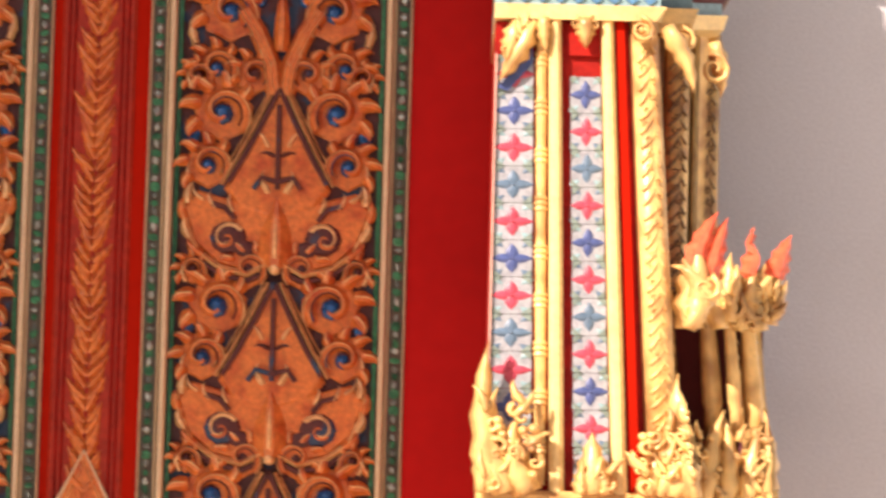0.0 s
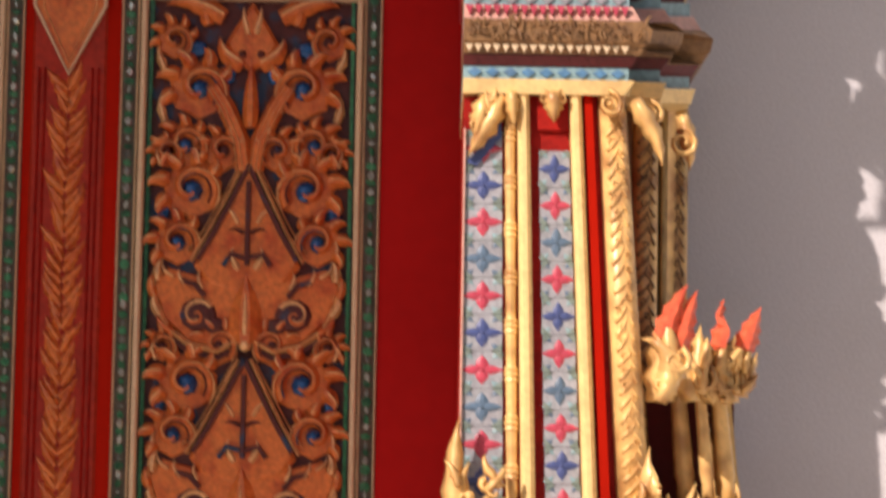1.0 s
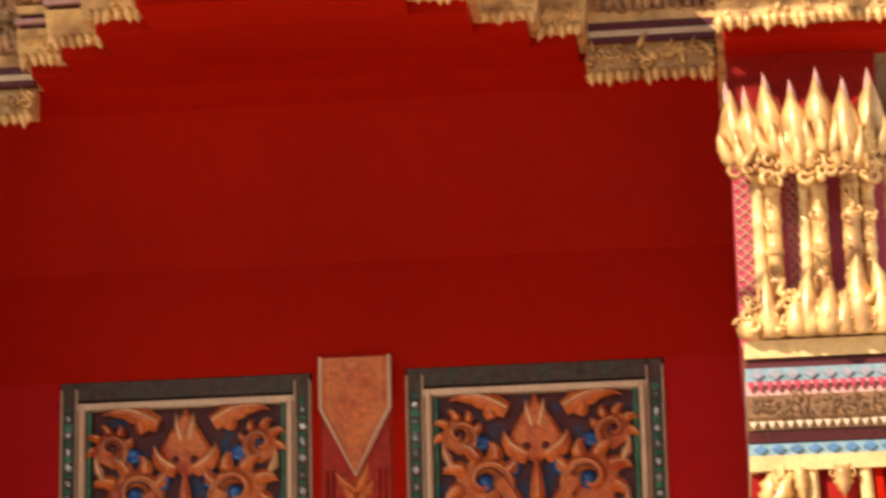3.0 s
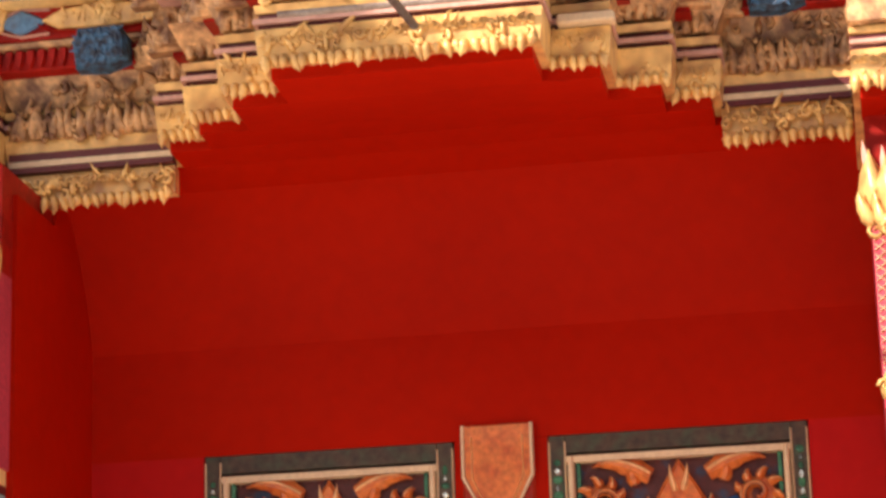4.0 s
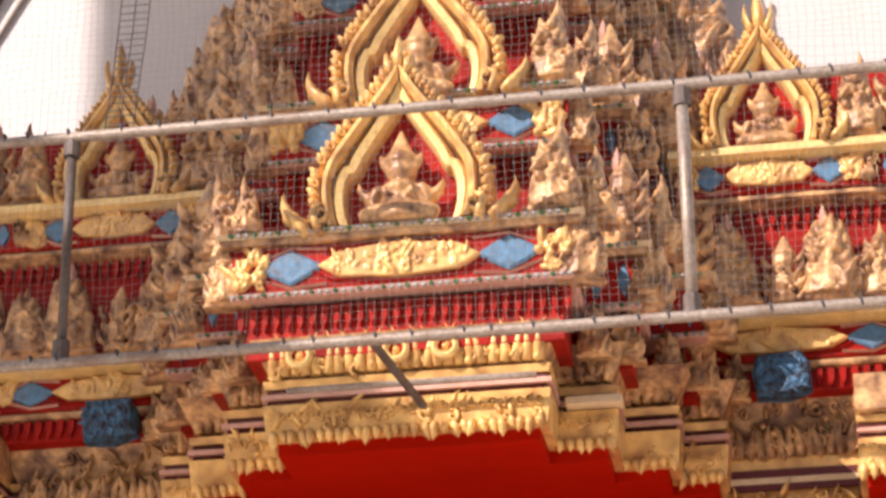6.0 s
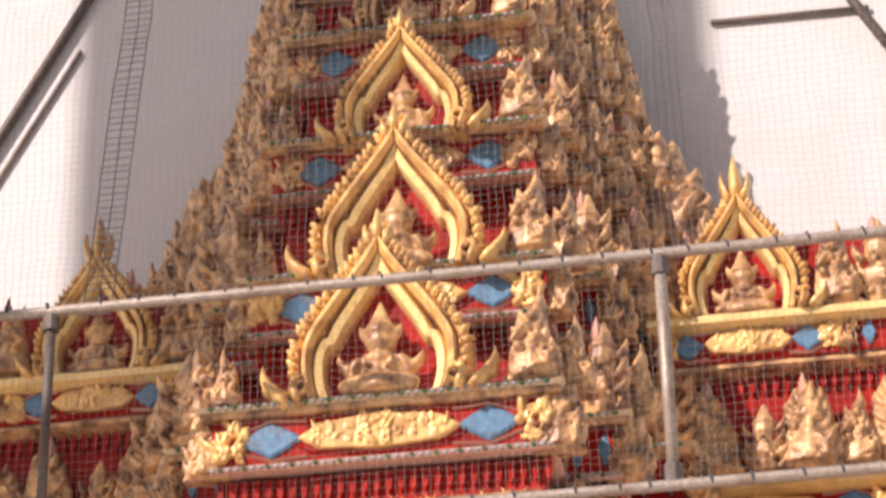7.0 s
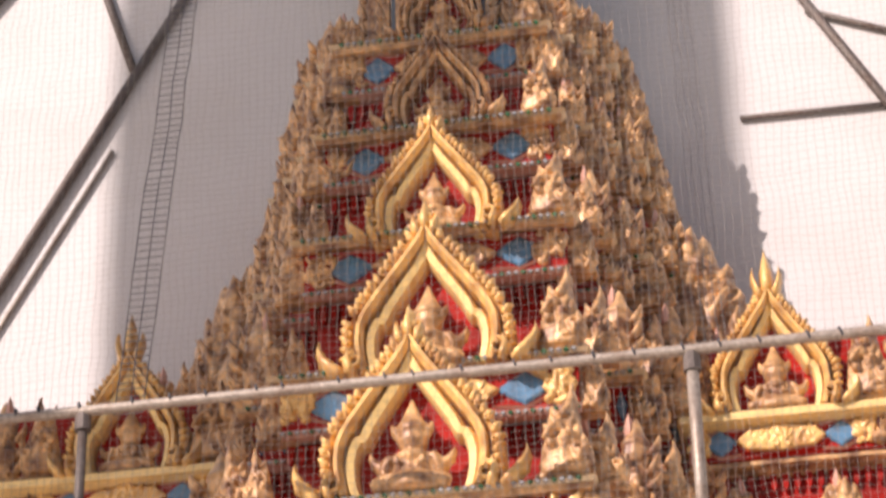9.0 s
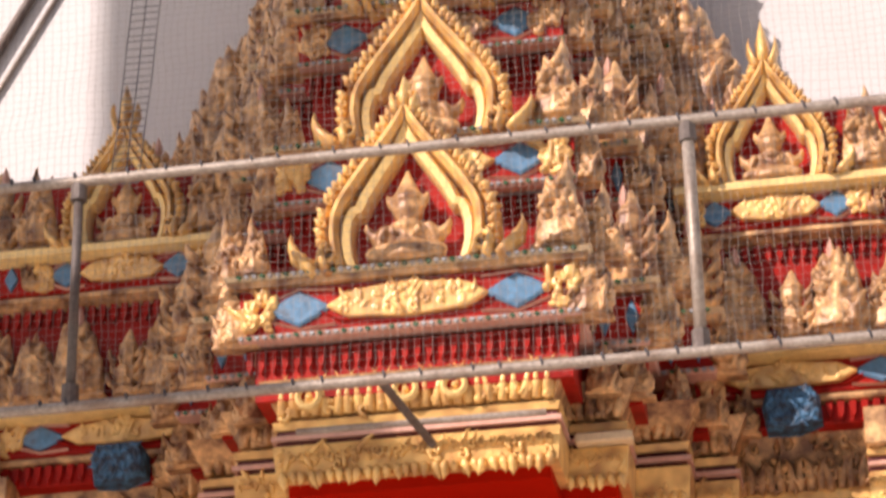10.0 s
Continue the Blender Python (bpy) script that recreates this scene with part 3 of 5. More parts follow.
# ---- columns ----
def column(mid_mirror=None):
    """The redented column of the portal, with mosaic bands, a cornice and a lotus capital."""
    XL = 0.057

    def bend(x, y, z):
        if x > 0.54 and y < 7.6:
            y -= 0.08
        if z < 2.72 and x < 0.75:
            x = XL + (x - XL) * (1 + 0.15 * (2.44 - max(z, 1.3))) if x > XL else x
        return (2 * mid_mirror - x, y, z) if mid_mirror is not None else (x, y, z)

    def far_bend(x, y, z):
        if x > 0.5 and 7.165 < y < 7.6:
            k = (y + 0.12 + (0.12 if x > 0.64 else 0.0)) / (y - 0.08)
            p = set_back((x, y - 0.08, z), k)
            return (2 * mid_mirror - p[0], p[1], p[2]) if mid_mirror is not None else p
        return bend(x, min(y, 7.16) + 0.08 if x > 0.54 and y <= 7.165 else y, z)

    def M():
        return Mesh(bend)

    def F():
        return Mesh(far_bend)

    def B():
        return Mesh(lambda *p: set_back(bend(*p), 1.03))

    base_x = 0.3 if mid_mirror is None else 2 * mid_mirror - 0.3
    col = thing("portal_column", "gilded temple column with blue and pink flower mosaic bands and a lotus capital", "column", group="columns of the portal", at=(base_x, 7.3, 0))
    # core and plinth
    m = M()
    m.box(XL, 0.50, 7.185, 8.097, 0.0, 2.70)
    part("core", m, RED_TRIM, col)
    # set-back steps, their shade put into the colour
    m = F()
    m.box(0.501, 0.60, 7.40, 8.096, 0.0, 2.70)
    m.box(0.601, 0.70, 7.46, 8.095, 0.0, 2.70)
    part("side_return", m, BRONZE_SHADE, col)
    m = M()
    for z0, z1, e in ((0.0, 0.30, 0.10), (0.30, 0.42, 0.07), (0.42, 1.02, 0.03), (1.02, 1.12, 0.07), (1.30, 1.385, 0.012)):
        m.box(XL - 0.02 - e * 0.2, 0.52 + e, 7.14 - e, 8.09, z0, z1, 0.012)
        m.box(0.53, 0.74 + e, 7.32 - e, 8.088, z0, z1, 0.012)
    part("plinth", m, GOLD, col)
    m = M()
    m.box(XL - 0.015, 0.55, 7.10, 8.089, 1.12, 1.30, 0.008)
    m.box(0.55, 0.80, 7.29, 8.087, 1.12, 1.30, 0.008)
    part("plinth_panel", m, RED_TRIM, col)
    # ribs
    for x0, x1, y0, mat in ((0.211, 0.248, 7.135, GOLD_PALE), (0.362, 0.400, 7.135, GOLD_PALE)):
        m = M()
        m.sweep([((x0 + x1) / 2, 1.38), ((x0 + x1) / 2, 2.70)], 7.186, [(-0.019, 0), (-0.017, 0.04), (-0.006, 0.052), (0.006, 0.052), (0.017, 0.04), (0.019, 0)])
        part("rib", m, mat, col)
    m = M()
    m.box(0.407, 0.430, 7.155, 7.19, 1.38, 2.70)
    part("red_groove", m, RED, col, "bright red groove")
    # beaded colonette
    m = M()
    prof = []
    z = 1.40
    while z < 2.68:
        prof += [(z, 0.013), (z + 0.085, 0.0145), (z + 0.09, 0.019), (z + 0.10, 0.0145), (z + 0.106, 0.02), (z + 0.116, 0.0145), (z + 0.121, 0.019), (z + 0.13, 0.0135)]
        z += 0.135
    m.turned(0.190, 7.168, 0, prof, 8)
    part("colonette", m, GOLD, col)
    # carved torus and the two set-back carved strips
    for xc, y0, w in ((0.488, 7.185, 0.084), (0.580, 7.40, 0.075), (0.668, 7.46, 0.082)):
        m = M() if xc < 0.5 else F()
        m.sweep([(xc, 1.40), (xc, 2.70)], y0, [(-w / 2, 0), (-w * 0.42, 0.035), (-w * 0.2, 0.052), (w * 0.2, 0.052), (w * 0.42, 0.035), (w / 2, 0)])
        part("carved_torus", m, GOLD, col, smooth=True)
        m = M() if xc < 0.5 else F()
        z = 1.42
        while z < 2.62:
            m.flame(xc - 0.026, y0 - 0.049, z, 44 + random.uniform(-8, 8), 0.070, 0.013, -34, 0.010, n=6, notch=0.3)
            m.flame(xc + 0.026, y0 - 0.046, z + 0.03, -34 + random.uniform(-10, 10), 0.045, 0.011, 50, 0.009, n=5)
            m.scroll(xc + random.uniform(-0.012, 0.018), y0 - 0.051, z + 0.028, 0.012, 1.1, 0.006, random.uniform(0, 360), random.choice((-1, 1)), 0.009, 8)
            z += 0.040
        # gold leaves in front; those set back are coloured dark for shade
        part("torus_leaves", m, GOLD if xc < 0.5 else BRONZE_SHADE, col, smooth=True)
    # flower tiles
    tile, pet, diag, tri = Mesh(), Mesh(), Mesh(), Mesh()
    H = 0.0650
    tile.box(-0.049, 0.049, 0.0, 0.014, -H + 0.0004, H - 0.0004, 0.0006)
    for a in range(4):
        pet.flame(0, 0.001, 0, a * 90, 0.052, 0.036, 0, 0.006, n=5, fat=0.22, notch=0)
        diag.flame(0.046 * (-1) ** a, 0.001, (H - 0.003) * (1 if a < 2 else -1), (225 if a % 2 == 0 else 135) if a < 2 else (-45 if a % 2 == 0 else 45), 0.034, 0.024, 0, 0.004, n=4, fat=0.3, notch=0)
    pet.dome(0, -0.002, 0, 0.007, 0.007, 6)
    for s in (-1, 1):
        tri.poly([(s * 0.048, -H * 0.99), (s * 0.048, -H * 0.55), (s * 0.022, -H * 0.99)], -0.004, 0.001, 0.05)
        tri.poly([(s * 0.048, H * 0.99), (s * 0.022, H * 0.99), (s * 0.048, H * 0.55)], -0.004, 0.001, 0.05)
    tile_d, tri_d = tile.data("tile", PALE), tri.data("green_corner", MOSS)
    pets = (pet.data("petals", PINK), pet.data("petals", INDIGO), pet.data("petals", PINK), pet.data("petals", SLATE))
    diags = (diag.data("thin_petals", TEAL), diag.data("thin_petals", SLATE))
    for xc, sc in ((0.115, 1.08), (0.3155, 0.88)):
        for i in range(12):
            zc = 2.545 - i * 0.1035 + (0 if xc < 0.2 else -0.055)
            if zc < 1.42:
                continue
            bx, by, bz = bend(xc, 7.172, zc)
            t = part("flower_tile", tile_d, None, col)
            wide = sc * (1 + 0.15 * (2.44 - zc))
            t.matrix_basis = Matrix.Translation((bx, by, bz)) @ Matrix.Diagonal((wide, 1, 0.0515 / H, 1))
            for nm, d in (("petals", pets[(i + (1 if xc > 0.2 else 0)) % 4]), ("thin_petals", diags[i % 2]), ("green_corner", tri_d)):
                p = new(nm, d)
                p.parent = t
    m = M()
    m.box(0.058, 0.0635, 7.158, 7.19, 1.40, 2.60)
    part("pink_edge", m, FADED, col)
    m = M()
    m.box(0.068, 0.168, 7.166, 7.19, 2.60, 2.69)
    m.box(0.270, 0.360, 7.166, 7.19, 2.60, 2.69)
    part("red_tongue", m, RED_TRIM, col)
    m = M()
    m.poly([(0.066, 2.505), (0.165, 2.62), (0.165, 2.575), (0.095, 2.495)], 7.16, 7.19)
    part("blue_spandrel", m, INDIGO, col)
    # leaves under the cornice and at the foot
    m = M()
    m.flame(0.170, 7.15, 2.69, 208, 0.20, 0.075, 10, 0.04, notch=0.35, fat=0.2)
    m.flame(0.115, 7.15, 2.69, 190, 0.13, 0.07, 12, 0.04, notch=0.35, fat=0.2)
    clutter(m, 0.07, 0.16, 7.13, 2.60, 2.69, 10, 0.022)
    m.flame(0.195, 7.13, 2.70, 180, 0.10, 0.05, -20, 0.03)
    m.flame(0.315, 7.13, 2.70, 180, 0.085, 0.07, 0, 0.03)
    m.scroll(0.29, 7.13, 2.685, 0.022, 1.2, 0.012, 0, 1, 0.02, 10)
    m.scroll(0.34, 7.13, 2.685, 0.022, 1.2, 0.012, 0, -1, 0.02, 10)
    m.scroll(0.475, 7.10, 2.665, 0.038, 1.4, 0.02, 0, 1, 0.035, 12)
    m.dome(0.475, 7.10, 2.665, 0.014, 0.03)
    m.flame(0.55, 7.2, 2.68, 150, 0.20, 0.07, 40, 0.04)
    m.scroll(0.60, 7.24, 2.65, 0.035, 1.4, 0.02, 0, 1, 0.03, 12)
    m.scroll(0.69, 7.32, 2.58, 0.045, 1.4, 0.024, 0, 1, 0.03, 12)
    m.flame(0.70, 7.34, 2.66, 170, 0.16, 0.06, 30, 0.03)
    part("hanging_leaves", m, GOLD, col, smooth=True)
    m = M()
    for x, h, w, cu in ((0.075, 0.42, 0.09, 25), (0.11, 0.30, 0.10, 60), (0.16, 0.22, 0.10, 70), (0.05, 0.24, 0.06, 0), (0.315, 0.17, 0.09, 0), (0.285, 0.10, 0.05, -20),
                        (0.345, 0.10, 0.05, 20), (0.44, 0.15, 0.07, -60), (0.50, 0.26, 0.10, -40), (0.54, 0.34, 0.08, 20), (0.47, 0.20, 0.08, -70)):
        m.flame(x, 7.10, 1.38, -cu * 0.35, h, w, cu, 0.04)
    clutter(m, 0.05, 0.19, 7.07, 1.40, 1.62, 26, 0.026)
    clutter(m, 0.27, 0.36, 7.07, 1.39, 1.46, 8, 0.02)
    clutter(m, 0.42, 0.55, 7.06, 1.40, 1.60, 26, 0.026)
    m.scroll(0.13, 7.10, 1.44, 0.045, 1.3, 0.025, 90, 1, 0.035, 12)
    m.scroll(0.49, 7.09, 1.44, 0.05, 1.3, 0.028, 270, -1, 0.035, 12)
    m.scroll(0.09, 7.10, 1.55, 0.03, 1.3, 0.02, 90, 1, 0.03, 12)
    part("foot_leaves", m, GOLD, col, smooth=True)
    # cornice: stacked courses over a stepped plan
    def course(m, z0, z1, e, lean=0.0):
        plan = lambda g: [(XL - 0.004, 7.16 - g), (0.485 + g, 7.16 - g), (0.485 + g, 7.26 - g), (0.575 + g, 7.26 - g), (0.575 + g, 7.37 - g), (0.668 + g, 7.37 - g), (0.668 + g, 8.08), (XL - 0.004, 8.08)]
        m.grid([[(x, y, z) for x, y in plan(g)] for z, g in ((z0, e), (z1, e + lean))])
    for nm, z0, z1, e, lean, mat in (("ledge", 2.695, 2.735, 0.035, 0.012, GOLD_PALE), ("teal_band", 2.737, 2.772, 0.03, 0.0, TEAL), ("red_band", 2.774, 2.802, 0.035, 0.02, MAROON),
                                     ("brown_band", 2.804, 2.822, 0.06, 0.01, BRONZE_SHADE), ("pink_band", 2.902, 2.944, 0.06, -0.02, FADED),
                                     ("teal_band", 2.946, 2.985, 0.03, 0.0, TEAL), ("red_band", 2.987, 3.012, 0.015, 0.0, MAROON), ("ledge", 3.014, 3.062, 0.03, 0.01, GOLD_PALE)):
        m = F()
        course(m, z0, z1, e, lean)
        part(nm, m, mat, col)
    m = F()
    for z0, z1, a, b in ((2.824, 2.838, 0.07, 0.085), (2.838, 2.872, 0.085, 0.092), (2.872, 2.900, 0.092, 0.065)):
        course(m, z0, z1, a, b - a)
    part("cornice_torus", m, BRONZE_SHADE, col, "brown gold carved torus")
    m = M()
    clutter(m, 0.065, 0.555, 7.068, 2.838, 2.888, 130, 0.011)
    for i in range(16):
        x = 0.072 + i * 0.0285
        m.scroll(x, 7.075, 2.862, 0.013, 1.1, 0.008, i * 50, 1, 0.007, 8)
    part("torus_scrolls", m, BRONZE_SHADE, col)
    m, mb = M(), M()
    for i in range(18):
        x = 0.068 + i * 0.0255
        m.poly([(x - 0.011, 2.826), (x + 0.011, 2.826), (x, 2.806)], 7.080, 7.102)
        mb.poly([(x - 0.011, 2.940), (x + 0.011, 2.940), (x, 2.912)], 7.092, 7.108)
    part("white_teeth", m, CREAM, col)
    part("pink_teeth", mb, PINK, col)
    m, mb = M(), M()
    for i in range(9):
        x = 0.085 + i * 0.05
        m.poly([(x - 0.020, 2.755), (x, 2.768), (x + 0.020, 2.755), (x, 2.741)], 7.122, 7.132)
        mb.poly([(x - 0.020, 2.966), (x, 2.982), (x + 0.020, 2.966), (x, 2.950)], 7.122, 7.132)
    part("blue_lozenges", m, SKYBLUE, col)
    part("white_lozenges", mb, PALE, col)
    # capital: lattice panels, colonettes, leaves at the foot, lotus buds at the top
    m = M()
    m.box(XL - 0.012, 0.47, 7.20, 8.07, 3.062, 3.66)
    part("capital_core", m, PINK, col, "crimson lattice ground")
    m = M()
    m.box(XL - 0.012, 0.47, 7.22, 8.07, 3.66, 4.0)
    part("capital_neck", m, RED_TRIM, col)
    # set-back sides of the capital, with shade painted in by the dark colour
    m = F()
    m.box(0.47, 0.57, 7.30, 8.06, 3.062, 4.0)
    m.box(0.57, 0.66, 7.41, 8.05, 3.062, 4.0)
    part("capital_return", m, BRONZE_SHADE, col)
    m = M()
    for x0, x1 in ((0.048, 0.11), (0.195, 0.235)):
        for i in range(18):
            z = 3.10 + i * 0.03
            m.sweep([(x0, z), (x1, z + 0.05)], 7.198, [(-0.002, 0), (0, 0.004), (0.002, 0)])
            m.sweep([(x0, z + 0.05), (x1, z)], 7.198, [(-0.002, 0), (0, 0.004), (0.002, 0)])
    part("lattice", m, CREAM, col)
    for x, y, r in ((0.115, 7.17, 0.020), (0.155, 7.15, 0.024), (0.245, 7.16, 0.018), (0.285, 7.14, 0.026), (0.372, 7.13, 0.026), (0.420, 7.16, 0.022), (0.49, 7.27, 0.030), (0.545, 7.27, 0.024), (0.60, 7.38, 0.028), (0.645, 7.38, 0.02)):
        m = M() if x < 0.48 else F()
        prof, z = [(3.07, r)], 3.08
        while z < 3.60:
            prof += [(z, r), (z + 0.05, r * 0.9), (z + 0.055, r * 1.08), (z + 0.07, r * 1.08), (z + 0.075, r * 0.92)]
            z += 0.09
        m.turned(x, y, 0, prof, 8)
        if r > 0.021:
            clutter(m, x - r * 0.7, x + r * 0.7, y - r * 0.8, 3.12, 3.52, 22, 0.013)
        part("capital_colonette", m, GOLD if r > 0.021 else GOLD_PALE, col, smooth=True)
    for side in (0, 1):
        m = B() if side else M()
        for x, y, h in ((0.07, 7.11, 0.13), (0.13, 7.10, 0.19), (0.20, 7.09, 0.14), (0.245, 7.09, 0.20), (0.285, 7.07, 0.15), (0.33, 7.09, 0.13), (0.385, 7.09, 0.24), (0.44, 7.10, 0.22), (0.52, 7.2, 0.17), (0.58, 7.25, 0.20), (0.64, 7.3, 0.18), (0.68, 7.36, 0.14)):
            if (x > 0.48) != bool(side):
                continue
            m.flame(x, y, 3.065, random.uniform(-10, 10), h, 0.085, random.uniform(-30, 30), 0.035, notch=0.12)
            m.scroll(x + 0.02, y - 0.005, 3.092, 0.026, 1.2, 0.016, random.uniform(0, 360), random.choice((-1, 1)), 0.02, 10)
            m.scroll(x - 0.02, y - 0.005, 3.105, 0.022, 1.2, 0.015, random.uniform(0, 360), random.choice((-1, 1)), 0.02, 10)
        if side:
            clutter(m, 0.50, 0.68, 7.22, 3.08, 3.16, 20, 0.022, 0.8)
        else:
            m.dome(0.285, 7.06, 3.11, 0.022, 0.03)
            clutter(m, 0.06, 0.46, 7.08, 3.08, 3.19, 44, 0.022)
        part("capital_leaves", m, GOLD, col, smooth=True)
        m, tips = (B(), B()) if side else (M(), M())
        for i, (x, y) in enumerate(((0.075, 7.14), (0.120, 7.11), (0.172, 7.08), (0.235, 7.07), (0.30, 7.06), (0.365, 7.07), (0.43, 7.09), (0.49, 7.18), (0.545, 7.20), (0.60, 7.28), (0.655, 7.30), (0.70, 7.36))):
            if (x > 0.48) != bool(side):
                continue
            low = 0.035 * (i % 2)
            a = -12 + 26 * (x - 0.05) / 0.65
            # a plump bud with a drawn-out tip, in a calyx of leaves
            m.flame(x, y + 0.01 - low * 0.6, 3.600 - low, a, 0.20, 0.098, -a * 0.5 + random.uniform(-12, 12), 0.052, out=0.10, notch=0.03, fat=0.30, n=9)
            tips.flame(x + 0.16 * math.sin(radians(a * 0.9)), y - 0.015 - low * 0.6, 3.745 - low, a * 0.7, 0.085, 0.026, random.uniform(-16, 16), 0.014, n=4, notch=0)
            for q in (-1, 1):
                m.flame(x + q * 0.022, y - 0.03, 3.57 - low, a + 20 * q, 0.115, 0.050, -44 * q, 0.026, out=0.1, notch=0.12)
                m.scroll(x + q * 0.018, y - 0.02, 3.555 - low * 0.5, 0.026, 1.2, 0.017, 40 * i, q, 0.028, 10)
            m.flame(x, y - 0.045, 3.575 - low, a, 0.10, 0.045, 0, 0.022, out=0.12, notch=0.15)
        if side:
            clutter(m, 0.48, 0.70, 7.16, 3.50, 3.62, 26, 0.026, 0.8)
        else:
            clutter(m, 0.07, 0.46, 7.04, 3.50, 3.60, 56, 0.026)
        part("lotus_capital", m, GOLD, col, "ring of gilded lotus buds", smooth=True)
        part("bud_tip", tips, FADED, col, "faded pink bud tips")
    # lower side shaft with a flame capital
    m = B()
    for x, y, r in ((0.615, 7.22, 0.026), (0.665, 7.16, 0.018), (0.715, 7.20, 0.024), (0.760, 7.24, 0.018), (0.80, 7.28, 0.022)):
        m.turned(x, y, 0, [(1.55, r), (1.62, r * 0.8), (1.64, r), (1.84, r * 0.8), (1.88, r * 1.2), (1.92, r * 1.3)], 8)
    part("side_colonettes", m, GOLD, col, smooth=True)
    m = B()
    m.box(0.54, 0.82, 7.24, 8.05, 1.3, 1.95)
    part("side_core", m, MAROON, col)
    m = B()
    for i in range(4):
        for j in range(7):
            m.dome(0.632 + i * 0.053, 7.236, 1.60 + j * 0.042, 0.008, 0.01, 6)
    part("side_mosaic", m, CREAM, col)
    near, tips = M(), M()
    m = B()
    for x, y, h, le in ((0.60, 7.14, 0.33, 14), (0.655, 7.10, 0.26, 8), (0.715, 7.14, 0.28, 12), (0.775, 7.16, 0.24, 18), (0.825, 7.20, 0.26, 16)):
        m.flame(x, y, 1.86, le * 0.5, h * 0.74, 0.085, le, 0.040, notch=0.34)
        for q in range(3):
            m.flame(x + random.uniform(-0.03, 0.03), y - 0.03, 1.87 + 0.03 * q, random.uniform(-30, 40), 0.09, 0.04, random.uniform(-60, 60), 0.022, n=6)
        m.flame(x - 0.02, y - 0.01, 1.84, -10, 0.16, 0.07, 50, 0.035)
        m.scroll(x + 0.01, y - 0.02, 1.90, 0.034, 1.2, 0.02, 70 * x, 1, 0.03, 10)
    clutter(m, 0.60, 0.84, 7.08, 1.84, 2.0, 34, 0.026, 0.3)
    near.flame(0.555, 7.12, 1.84, 4, 0.26, 0.075, 26, 0.04, notch=0.34)
    near.scroll(0.565, 7.09, 1.88, 0.036, 1.2, 0.02, 200, -1, 0.03, 10)
    tips.flame(0.575, 7.10, 2.01, 22, 0.17, 0.07, 18, 0.03, fat=0.45)
    for x, y, h in ((0.615, 7.12, 0.20), (0.725, 7.12, 0.17), (0.84, 7.18, 0.15)):
        tips.flame(x, y, 1.99, 18, h * 0.85, 0.075, 14, 0.03, fat=0.45)
    near.flame(0.60, 7.11, 1.90, -8, 0.22, 0.085, 40, 0.05, notch=0.2)
    for q in range(5):
        near.flame(0.55 + 0.018 * q, 7.08, 1.84 + 0.02 * q, 30 - 16 * q, 0.14, 0.06, 70 - 30 * q, 0.03, n=6, notch=0.15)
    near.scroll(0.60, 7.07, 1.95, 0.04, 1.2, 0.024, 30, 1, 0.03, 10)
    part("flame_capital", near, GOLD, col, "flame-shaped gilded capital", smooth=True)
    part("flame_capital", m, GOLD, col, "flame-shaped gilded capital", smooth=True)
    part("flame_tip", tips, FLAME_RED, col, "bright red flame tips")
    m = B()
    for i in range(6):
        m.flame(0.57 + i * 0.05, 7.10 + i * 0.015, 1.36, 8, 0.27 - 0.02 * (i % 3), 0.075, (-1) ** i * 20, 0.04)
    clutter(m, 0.56, 0.84, 7.07, 1.38, 1.56, 34, 0.024, 0.3)
    m.box(0.56, 0.86, 7.13, 8.04, 1.30, 1.40, 0.01)
    part("side_foot_leaves", m, GOLD, col, smooth=True)
    return col


column()
column(C - 0.08)


BEND[0] = stepped


# ---- entablature: a stepped lintel that comes forward towards the middle ----
STEPS = ((0.38, 6.45), (0.542, 6.65), (0.694, 6.85), (0.82, 7.00), (1.195, 7.15))
ENDS = ((C + 1.20, C + 1.88, 7.02), (C - 1.88, C - 1.345, 7.02))


def plan(steps, e=0.0, y_back=8.196):
    """The outline of a stepped block, grown by e."""
    right = []
    for i, (h, y) in enumerate(steps):
        right.append((h + e, y - e))
        right.append((h + e, (steps[i + 1][1] - e) if i + 1 < len(steps) else y_back))
    pts = [(C + x, y) for x, y in right]
    left = [(2 * C - x - (0.14 if 1.1 < x - C < 1.2 + e else 0.0), y) for x, y in reversed(pts)]
    return left + pts


def course(steps, z0, z1, e0=0.0, e1=None, m=None, y_back=8.196):
    m = m or Mesh()
    e1 = e0 if e1 is None else e1
    m.grid([[(x, y, z0) for x, y in plan(steps, e0, y_back)], [(x, y, z1) for x, y in plan(steps, e1, y_back)]])
    return m


def fronts(steps, e=0.0):
    """The front faces of a stepped block, from left to right: x0, x1, y."""
    out = []
    for i, (h, y) in enumerate(steps):
        h0 = steps[i - 1][0] if i else -h - e - e
        if i == 0:
            out.append((C - h - e, C + h + e, y - e))
        else:
            out.append((C + h0 + e, C + h + e, y - e))
            wide = [0.14 if 1.1 < q < 1.2 else 0.0 for q in (h, h0)]
            out.append((C - h - e - wide[0], C - h0 - e - wide[1], y - e))
    return out


